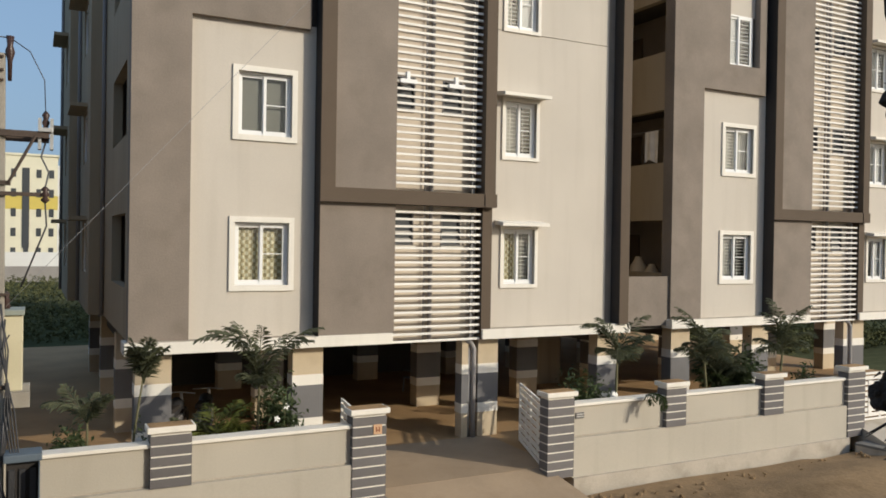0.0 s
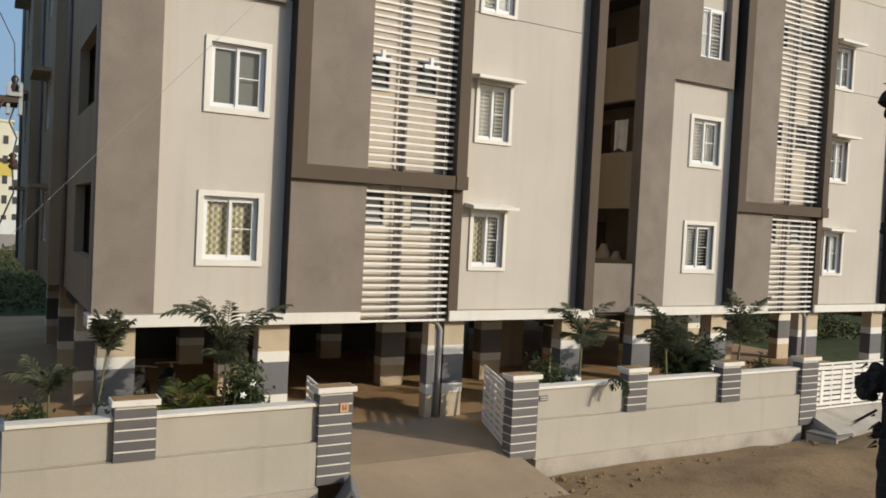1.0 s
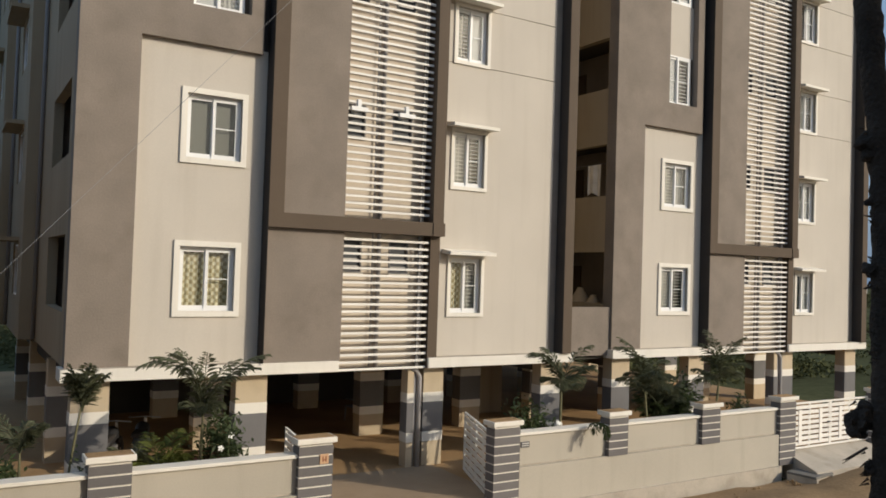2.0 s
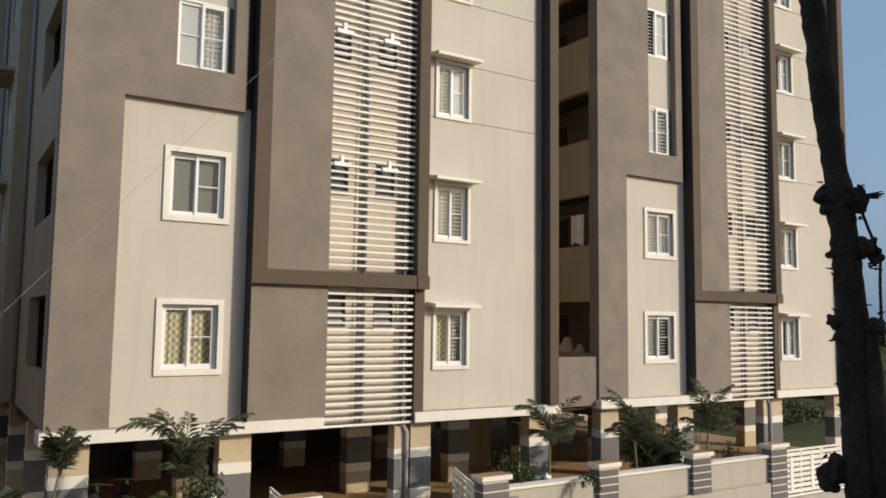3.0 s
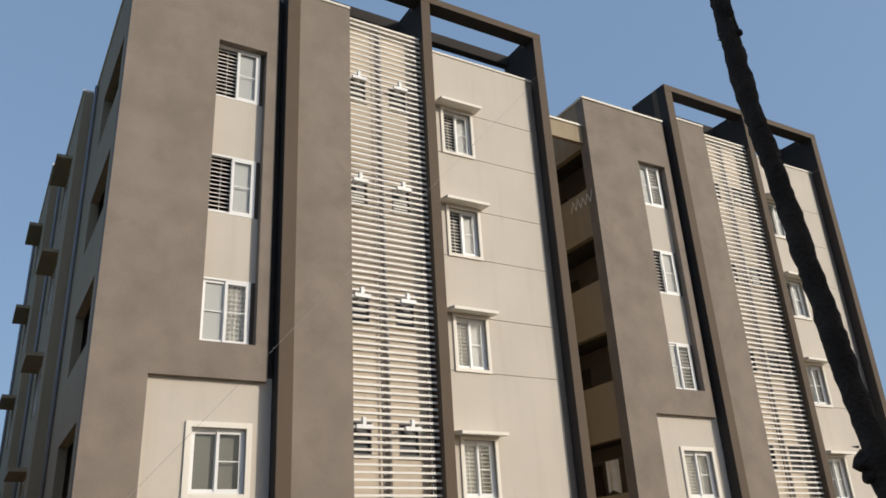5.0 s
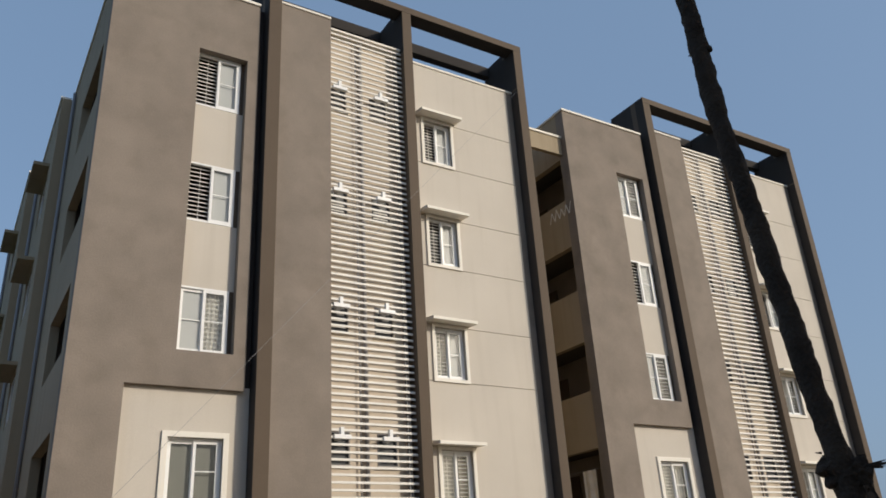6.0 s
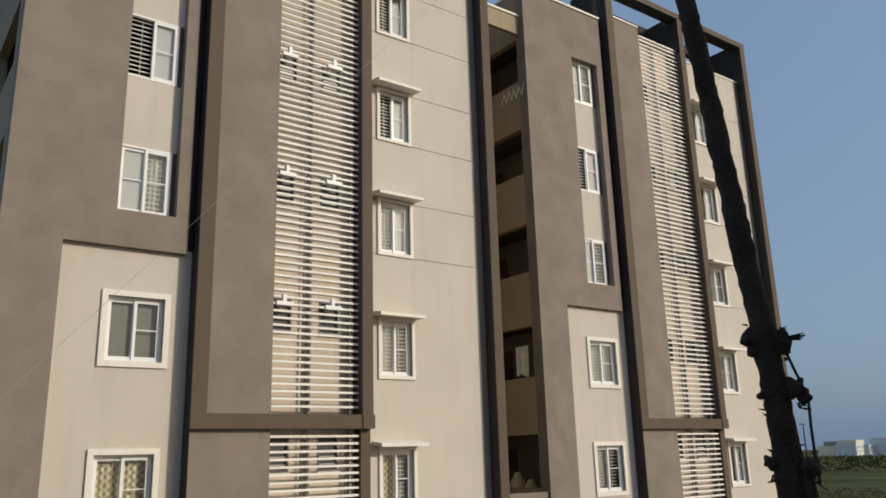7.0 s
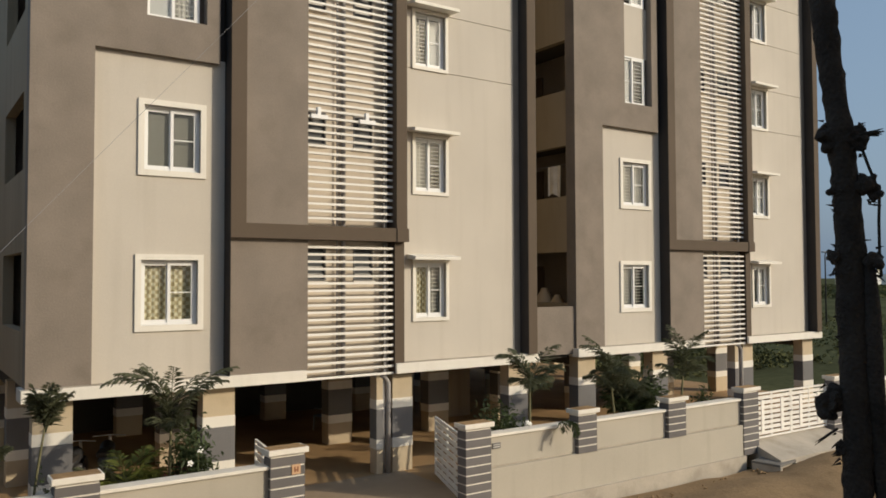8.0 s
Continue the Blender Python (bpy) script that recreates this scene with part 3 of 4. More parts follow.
tagged(part("towel", hanging_cloth(10.05, 1.45, 7.85, 0.55, 0.85), CURTAIN_W), "pale towel hung to dry in a balcony opening", "towel")
tagged(part("drying_rope", tube(bmesh.new(), [(10.05, 0.55, 7.86), (10.05, 4.1, 7.86)], 0.008, 6), PVC), "thin rope strung across the balcony", "rope")
for x, y, r, h in ((10.4, 1.5, 0.22, 0.75), (10.35, 2.0, 0.25, 0.95), (10.5, 1.0, 0.2, 0.6)):
    sack = thing("sack", "bulging pale sack stored on the balcony", "sack", "stored sacks", at=(x, y, 3.4))
    part("body", tube(bmesh.new(), [(0, 0, 0), (0.01, 0, h * 0.3), (0.02, 0, h * 0.7), (0.02, 0, h * 0.9), (0.02, 0, h)], [r * 0.8, r, r * 0.95, r * 0.5, r * 0.35], 14), TAN, sack, smooth=True)
    part("shelf", boxes((-0.3, 0.3, -0.3, 0.3, -0.73, -0.0)), SIDE, sack)
marks = thing("chalk_marks", "illegible white chalk strokes on the side wall", "marks")
zig = [(1.36 - 0.115 * k, 15.44 if k % 2 == 0 else 15.80 - 0.03 * (k % 3)) for k in range(10)]
for (ya, za), (yb, zb) in zip(zig, zig[1:]):
    part("stroke", tube(bmesh.new(), [(9.908, ya, za), (9.908, yb, zb)], 0.014, 5), WHITE, marks)
# dark wall added under the block to stop light from behind the parking
tagged(part("blocking_wall_parking", boxes((-3.0, 8.2, 9.2, 9.4, 0.2, 2.45)), INTERIOR), "added dark wall keeping light out of the parking", "wall", kind="structure")


# ---- boundary wall, piers and gates ----
def pier(x0, x1, z0):
    """A square pier with grey cladding courses, white joints and a white cap."""
    p = thing("gate_pier", "grey clad pier with white joints and white cap", "pier", "boundary wall piers", at=(x0, -3.11, 0))
    w, d = x1 - x0, 0.29
    part("core", boxes((0.012, w - 0.012, 0.012, d - 0.012, z0, 1.66)), WHITE, p)
    n = max(3, round((1.64 - z0) / 0.185))
    step = (1.64 - z0) / n
    first = None
    for i in range(n):
        z = z0 + i * step
        if first is None:
            first = part("course", boxes((0, w, 0, d, 0, step - 0.028)), STRIPE_GREY, p)
            c = first
        else:
            c = new("course", first.data)
            c.parent = p
        c.location.z = z
    part("cap", soften(boxes((-0.05, w + 0.05, -0.05, d + 0.05, 1.66, 1.755)), 0.01), WHITE, p, "white cement cap")
    part("cap_top", boxes((-0.02, w + 0.02, -0.02, d + 0.02, 1.755, 1.76)), SOIL, p, "dusty brown cap top")
    return p


def boundary(x0, x1):
    w = thing("boundary_wall", "cream painted boundary wall with white coping", "wall", "boundary walls", "structure")
    part("panel", boxes((x0, x1, -3.0, -2.8, 0.83, 1.42)), CREAM, w)
    part("joint", boxes((x0, x1, -2.985, -2.8, 0.79, 0.83)), PLINTH, w, "shallow groove over the lower wall")
    part("lower_wall", boxes((x0, x1, -3.085, -2.76, 0.02, 0.80)), CREAM, w)
    part("plinth", boxes((x0, x1, -3.16, -2.76, -0.7, 0.02)), PLINTH, w, "bare cement plinth")
    part("coping", soften(boxes((x0, x1, -3.05, -2.75, 1.42, 1.48)), 0.008), WHITE, w, "white coping")
    return w


for x0, x1 in ((-14.0, -0.3), (4.35, 12.68), (17.58, 26.0)):
    boundary(x0, x1)
for x0, x1, z0 in ((-6.66, -6.05, 0.80), (-3.62, -3.0, 0.80), (-0.32, 0.31, 0.05), (3.74, 4.37, 0.05), (6.78, 7.34, 0.80), (9.74, 10.37, 0.80), (12.66, 13.3, 0.02), (16.95, 17.6, 0.02)):
    pier(x0, x1, z0)


def gate_leaf(width, m, label, height=1.3):
    g = thing("metal_gate", label, "gate", "gates")
    part("gate_frame", boxes((0, 0.05, -0.02, 0.02, 0, height), (width - 0.05, width, -0.02, 0.02, 0, height), (0.05, width - 0.05, -0.02, 0.02, 0, 0.05), (0.05, width - 0.05, -0.02, 0.02, height - 0.05, height), (width * 0.48, width * 0.48 + 0.05, -0.018, 0.018, 0.05, height - 0.05)), SLAT, g)
    first = None
    n = 8
    for i in range(n):
        z = 0.07 + (height - 0.14) * (i + 0.5) / n
        if first is None:
            first = part("slat", boxes((0.05, width - 0.05, -0.012, 0.012, -0.045, 0.045)), SLAT, g)
            s = first
        else:
            s = new("slat", first.data)
            s.parent = g
        s.location.z = z
    parts("upright", [(width * 0.22, width * 0.22 + 0.13, -0.03, -0.013, 0.14, height - 0.2), (width * 0.72, width * 0.72 + 0.13, -0.03, -0.013, 0.14, height - 0.2)], SLAT, g)
    part("latch", boxes((width - 0.16, width - 0.02, -0.04, -0.02, height * 0.5, height * 0.5 + 0.04)), STEEL, g)
    g.matrix_basis = m
    return g


gate_leaf(2.2, pose(3.83, -2.80, 0.215, 0, 0, 69.3), "white slatted steel gate leaf swung open")
gate_leaf(1.95, pose(0.02, -2.80, 0.215, 0, 0, 82), "white slatted steel gate leaf swung open behind its pier")
gate_leaf(1.8, pose(13.36, -2.86, 0.30), "white slatted steel gate leaf, closed", 1.22)
gate_leaf(1.78, pose(15.17, -2.86, 0.30), "white slatted steel gate leaf, closed", 1.22)
tagged(part("wall_tile", soften(boxes((0.06, 0.22, -3.125, -3.11, 1.30, 1.47)), 0.003), ORANGE), "small orange patterned tile on the gate pier", "tile")
part("motif", boxes((0.10, 0.125, -3.129, -3.124, 1.34, 1.43), (0.155, 0.18, -3.129, -3.124, 1.34, 1.43), (0.127, 0.153, -3.129, -3.124, 1.36, 1.385)), TERRA, bpy.data.objects["wall_tile"], "dark red painted motif")
plate = thing("name_plate", "small grey metal plate on the boundary wall", "sign")
part("plate", soften(boxes((4.47, 4.68, -3.02, -2.99, 1.17, 1.29)), 0.004), GREY, plate)
part("bar", boxes((4.49, 4.66, -3.026, -3.021, 1.245, 1.265), (4.49, 4.66, -3.026, -3.021, 1.20, 1.22)), ALUM, plate)


# ---- plants ----
def leaflet(bm, p, d, up, length, w):
    s = d.cross(up)
    if s.length < 1e-4:
        return
    s.normalize()
    tip = p + d * length - Vector((0, 0, 0.16 * length))
    mid = p + d * length * 0.5
    v = [bm.verts.new(q) for q in (p, mid + s * w, tip, mid - s * w)]
    bm.faces.new(v)


def frond(bm, base, heading, length, rise, fall, rng, w=0.02, leaf=0.30, n=40):
    """One arching feathery leaf; rise and fall are its slopes at the foot and at the tip, in degrees."""
    h = Vector((math.cos(heading), math.sin(heading), 0))
    side = Vector((-h.y, h.x, 0))
    pts = [Vector(base)]
    for i in range(n):
        e = radians(rise + (fall - rise) * (i / n) ** 1.6)
        pts.append(pts[-1] + (h * math.cos(e) + Vector((0, 0, math.sin(e)))) * (length / n))
    rib = pts[::4]
    tube(bm, rib, [0.013 * (1 - 0.8 * i / len(rib)) + 0.002 for i in range(len(rib))], 4, False)
    for i in range(6, n):
        u = i / n
        d = (pts[i + 1] - pts[i - 1]).normalized()
        ln = leaf * math.sin(math.pi * min(1, 0.22 + 0.68 * u)) * rng.uniform(0.8, 1.15)
        for sg in (-1, 1):
            out = (d * rng.uniform(0.5, 0.8) + side * sg * rng.uniform(0.5, 0.8) + Vector((0, 0, rng.uniform(-0.55, 0.05)))).normalized()
            leaflet(bm, pts[i], out, Vector((0, 0, 1)) + side * sg * rng.uniform(0.2, 1.2), ln, w * rng.uniform(0.75, 1.25))


def palm(x, y, top, seed, fronds=9, length=1.1, lean=0.0, stem=0.035, arch=((78, 25), (60, -35)), main=(), leaf=LEAF, label="young feathery palm planted behind the boundary wall"):
    """A slender palm: main gives chosen leaves (heading, length, slopes), the others are spread round the stem."""
    rng = random.Random(seed)
    p = thing("palm", label, "palm", "young palms", at=(x, y, 0.2))
    h = top - 0.2
    pts = [(lean * (u ** 1.5), 0.05 * math.sin(u * 3 + seed), h * u) for u in (0, 0.2, 0.4, 0.6, 0.8, 1.0)]
    part("trunk", tube(bmesh.new(), pts, [stem * 1.5, stem * 1.2, stem, stem * 0.95, stem * 0.9, stem * 0.6], 8), STEM, p, "slender pale ringed stem", smooth=True)
    bm = bmesh.new()
    size = min(0.36, 0.13 + 0.2 * length)
    for a, ln, rise, fall in main:
        frond(bm, Vector(pts[-1]), radians(a), ln, rise, fall, rng, 0.021, size * 1.05)
    for i in range(fronds):
        a = i * 2.399 + rng.uniform(-0.3, 0.3)
        (r0, r1), (f0, f1) = arch
        frond(bm, Vector(pts[-1]) - Vector((0, 0, 0.15 * rng.random())), a, length * rng.uniform(0.6, 1.1), rng.uniform(r1, r0), rng.uniform(f1, f0), rng, 0.02, size)
    part("crown", bm, leaf, p, "arching feathery green fronds")
    return p


def shrub(x, y, z, r, h, seed, material, label, n=260, long=0.13, flowers=0):
    rng = random.Random(seed)
    s = thing("shrub", label, "shrub", "shrubs behind the wall", at=(x, y, z))
    stems, leaves, pet = bmesh.new(), bmesh.new(), bmesh.new()
    for i in range(9):
        a = rng.uniform(0, 6.28)
        end = Vector((r * 0.8 * math.cos(a) * rng.random(), r * 0.8 * math.sin(a) * rng.random(), h * rng.uniform(0.6, 1.0)))
        tube(stems, [(0, 0, 0), end * 0.5 + Vector((0.03, 0, 0)), end], [0.016, 0.011, 0.005], 5)
        for k in range(n // 2):
            u = rng.uniform(0.25, 1.05)
            p = end * u + Vector((rng.gauss(0, r * 0.3), rng.gauss(0, r * 0.3), rng.gauss(0, h * 0.1)))
            d = Vector((rng.gauss(0, 1), rng.gauss(0, 1), rng.gauss(0.3, 0.7))).normalized()
            leaflet(leaves, p, d, Vector((rng.gauss(0, 1), rng.gauss(0, 1), 1)), long * rng.uniform(0.6, 1.3), long * 0.17)
    part("stems", stems, STEM, s)
    part("foliage", leaves, material, s, "dense narrow leaves")
    for i in range(flowers):
        a = rng.uniform(3.6, 5.8)
        c = Vector((r * 0.9 * math.cos(a), r * 0.9 * math.sin(a), h * rng.uniform(0.4, 1.0)))
        for k in range(5):
            d = Vector((math.cos(k * 1.257), 0.25 * math.sin(k), math.sin(k * 1.257)))
            leaflet(pet, c, d, Vector((0, -1, 0.2)), 0.06, 0.02)
    if flowers:
        tagged(part("flowers", pet, PETAL, s, "small white flowers"), "small white flowers", kind="stuff")
    return s


UPRIGHT = ((82, 50), (40, -25))
DROOP = ((80, 20), (20, -60))
palm(-3.86, -2.3, 2.45, 1, 12, 0.72, 0.22, 0.02, ((90, 66), (70, -5)))
palm(-1.78, -2.3, 2.12, 2, 4, 0.8, 0.02, 0.03, ((85, 60), (-20, -70)), ((180, 1.65, 80, -35), (0, 1.6, 66, 0), (205, 1.45, 86, 5), (160, 1.5, 84, -15), (120, 1.35, 82, 20), (260, 1.2, 86, 45), (335, 1.35, 72, -10), (20, 1.2, 78, 10)))
palm(-4.45, -2.0, 1.75, 3, 6, 0.75, 0.0, 0.022, UPRIGHT)
palm(6.0, -2.3, 2.2, 4, 6, 0.9, 0.12, 0.032, DROOP, ((180, 1.4, 76, -30), (5, 1.4, 70, 0), (230, 1.0, 40, -60), (100, 1.1, 82, 10), (165, 1.1, 82, -10), (350, 1.1, 60, -40)))
palm(8.82, -2.3, 2.1, 5, 8, 0.95, -0.12, 0.032, DROOP, ((180, 1.55, 80, -20), (0, 1.1, 74, -25), (150, 1.4, 84, 20), (250, 1.1, 60, -40), (200, 1.2, 82, -10)))
palm(11.2, -2.3, 2.2, 6, 8, 0.95, 0.12, 0.032, DROOP, ((178, 1.25, 80, 0), (4, 1.35, 78, -5), (90, 1.3, 86, 40), (300, 1.3, 84, 20), (200, 1.2, 84, 30)))
palm(9.5, -1.9, 1.55, 7, 14, 1.1, 0.0, 0.045, UPRIGHT)
palm(-2.7, -1.6, 1.2, 8, 6, 0.8, 0.0, 0.03, UPRIGHT)
palm(-4.55, -2.15, 0.7, 41, 20, 1.0, 0.0, 0.02, ((88, 60), (25, -30)), (), LEAF_D, "dark green clump of young feathery palm")
shrub(-4.7, -2.3, 0.25, 0.3, 1.3, 11, LEAF_D, "bushy dark green shrub behind the boundary wall", 320, 0.16)
palm(-2.35, -2.05, 0.9, 12, 30, 1.15, 0.0, 0.02, ((88, 62), (25, -40)), (), LEAF_Y, "yellow green clump of young feathery palm")
shrub(-1.33, -2.3, 0.25, 0.42, 1.75, 13, LEAF_D, "leafy shrub with a white flower", 460, 0.15, 2)
shrub(-1.62, -2.4, 0.25, 0.2, 1.2, 14, LEAF_R, "reddish leaved low shrub", 200, 0.14)
shrub(-3.68, -2.45, 0.25, 0.16, 1.25, 15, LEAF_D, "small shrub covered in white flowers", 140, 0.1, 30)
shrub(5.3, -2.3, 0.25, 0.5, 1.5, 16, LEAF_D, "dark green shrub behind the boundary wall", 420, 0.16)
shrub(5.75, -2.5, 0.25, 0.16, 1.3, 17, LEAF_D, "small shrub with white flowers", 120, 0.1, 12)
palm(9.75, -1.95, 0.9, 18, 18, 1.3, 0.0, 0.03, ((88, 60), (25, -30)), (), LEAF_D, "dark green clump of feathery palm")
shrub(10.3, -1.8, 0.25, 0.5, 1.8, 22, LEAF_D, "dark green shrub behind the boundary wall", 420, 0.17)
shrub(12.1, -2.3, 0.25, 0.3, 1.45, 19, LEAF_D, "dark green shrub beside the end pier", 260, 0.14, 3)
# a spray of leaves hanging over the wall
spray = thing("hanging_spray", "leafy green spray hanging over the boundary wall", "plant", at=(6.27, -3.07, 1.5))
bm = bmesh.new()
rng = random.Random(20)
for a, ln in ((265, 0.78), (285, 0.66), (250, 0.45)):
    frond(bm, Vector((0, 0.04, 0.0)), radians(a), ln, 30, -110, rng, 0.02, 0.2, 20)
part("foliage", bm, LEAF_D, spray)


def near_trunk():
    rng = random.Random(5)
    t = thing("tree_trunk", "dark bare rough tree trunk with broken knots", "tree", at=(-2.12, -14.07, -0.4))
    t.rotation_euler = (0, 0, radians(-60))
    line = ((-0.4, 0.0, 0.085), (3.3, -0.01, 0.062), (4.37, -0.024, 0.060), (4.81, -0.022, 0.062), (5.11, -0.046, 0.056), (5.62, -0.094, 0.052), (5.95, -0.116, 0.051), (6.25, -0.15, 0.049), (6.98, -0.217, 0.051), (7.65, -0.246, 0.048), (9.4, -0.40, 0.040))

    def along(z):
        for (z0, c0, r0), (z1, c1, r1) in zip(line, line[1:]):
            if z <= z1:
                u = (z - z0) / (z1 - z0)
                return c0 + (c1 - c0) * u, r0 + (r1 - r0) * u
        return line[-1][1:]

    bm = bmesh.new()
    pts, rad = [], []
    for i in range(320):
        z = -0.4 + 9.8 * i / 319
        c, r = along(z)
        pts.append((c + 0.004 * math.sin(z * 5), 0.01 * math.cos(z * 4), z + 0.4))
        scar = max(0.0, math.sin(z * 11 + 2 * noise.noise((0, 5, z)))) ** 6
        rad.append(r * (1 + 0.06 * noise.noise((0, 0, z * 4.0)) + 0.07 * noise.noise((3, 0, z * 13.0)) + 0.13 * scar * noise.noise((7, 2, z * 3))))
    tube(bm, pts, rad, 14)
    for v in bm.verts:
        v.co += Vector((noise.noise(v.co * 9), noise.noise(v.co * 9 + Vector((9, 0, 0))), 0)) * 0.008
        v.co += Vector((noise.noise(v.co * 31), noise.noise(v.co * 31 + Vector((9, 0, 0))), 0)) * 0.009
    part("trunk", bm, BARK, t, smooth=True)
    # broken knots: x, height, radius
    for x, z, r in ((-0.105, 5.27, 0.042), (-0.10, 5.22, 0.03), (0.0, 5.245, 0.046), (0.01, 5.21, 0.03), (0.045, 5.035, 0.045), (0.075, 5.0, 0.028), (-0.09, 5.02, 0.022), (-0.095, 4.725, 0.03), (0.065, 4.715, 0.036), (-0.115, 4.09, 0.05), (-0.13, 4.04, 0.03), (-0.10, 4.14, 0.03), (-0.07, 3.9, 0.03), (-0.185, 7.45, 0.016)):
        bm = bmesh.new()
        bmesh.ops.create_icosphere(bm, subdivisions=3, radius=r)
        for v in bm.verts:
            v.co *= 1 + 0.9 * noise.noise(v.co * 30 + Vector((z * 7, 0, x * 40)))
            v.co += Vector((x, -0.02, z + 0.4))
        part("knot", bm, BARK, t, "broken shaggy leaf knot")
    bm = bmesh.new()
    for i in range(14):
        d = Vector((0.95, rng.uniform(-0.3, 0.3), rng.uniform(-0.16, 0.2))).normalized()
        a = Vector((0.02, -0.02, 5.66))
        tube(bm, [a, a + d * 0.05, a + d * rng.uniform(0.07, 0.10)], [0.008, 0.004, 0.0012], 5)
    tube(bm, [(0.0, 0, 5.66), (-0.014, 0, 5.745)], [0.009, 0.006], 5)
    part("spur", bm, BARK, t, "splayed dry twig stub")
    bm = bmesh.new()
    for i in range(4):
        d = Vector((-0.9, rng.uniform(-0.3, 0.3), rng.uniform(-0.8, -0.6))).normalized()
        a = Vector((-0.09, -0.02, 4.38))
        tube(bm, [a, a + d * rng.uniform(0.08, 0.15)], [0.006, 0.0012], 5)
    tube(bm, [(-0.20, 0, 7.82), (-0.30, 0, 7.86)], [0.008, 0.004], 5)
    tube(bm, [(0.02, 0, 5.2), (0.055, -0.01, 5.2)], [0.005, 0.002], 5)
    part("spur", bm, BARK, t, "splayed dry twig stub")
    part("strap", tube(bmesh.new(), [(0.02, -0.03, 5.62), (0.05, -0.03, 5.52), (0.09, -0.03, 5.40), (0.085, -0.03, 5.28), (0.085, -0.03, 5.15), (0.09, -0.03, 5.04)], 0.007, 6), BARK, t, "dry hanging strip of bark", smooth=True)
    for z, x in ((5.27, -0.12), (5.24, 0.02), (5.02, 0.07), (4.98, -0.09), (4.72, -0.1), (4.7, 0.08), (4.4, -0.08), (4.1, -0.14), (4.05, 0.09), (3.9, -0.1)):
        bm = bmesh.new()
        for i in range(16):
            a = Vector((x * rng.uniform(0.6, 1.0), rng.uniform(-0.06, 0.02), z + 0.4 + rng.uniform(-0.07, 0.07)))
            d = Vector((math.copysign(1, x) * rng.uniform(0.3, 1.0), rng.uniform(-0.5, 0.3), rng.uniform(-1.0, 0.5))).normalized()
            tube(bm, [a, a + d * rng.uniform(0.015, 0.04)], [0.006, 0.001], 4)
        tagged(part("bark_fibre", bm, BARK, t), "ragged dry fibres", kind="stuff")
    bm = tube(bmesh.new(), [(0.045, -0.01, 5.12), (0.052, -0.01, 4.9), (0.055, -0.01, 4.6), (0.07, -0.01, 4.3), (0.085, -0.01, 4.1), (0.12, -0.02, 2.5), (0.16, -0.02, 0.0)], [0.02, 0.036, 0.04, 0.038, 0.036, 0.04, 0.05], 9)
    part("side_stem", bm, BARK, t, "thinner dry stem beside the trunk", smooth=True)
    return t


near_trunk()


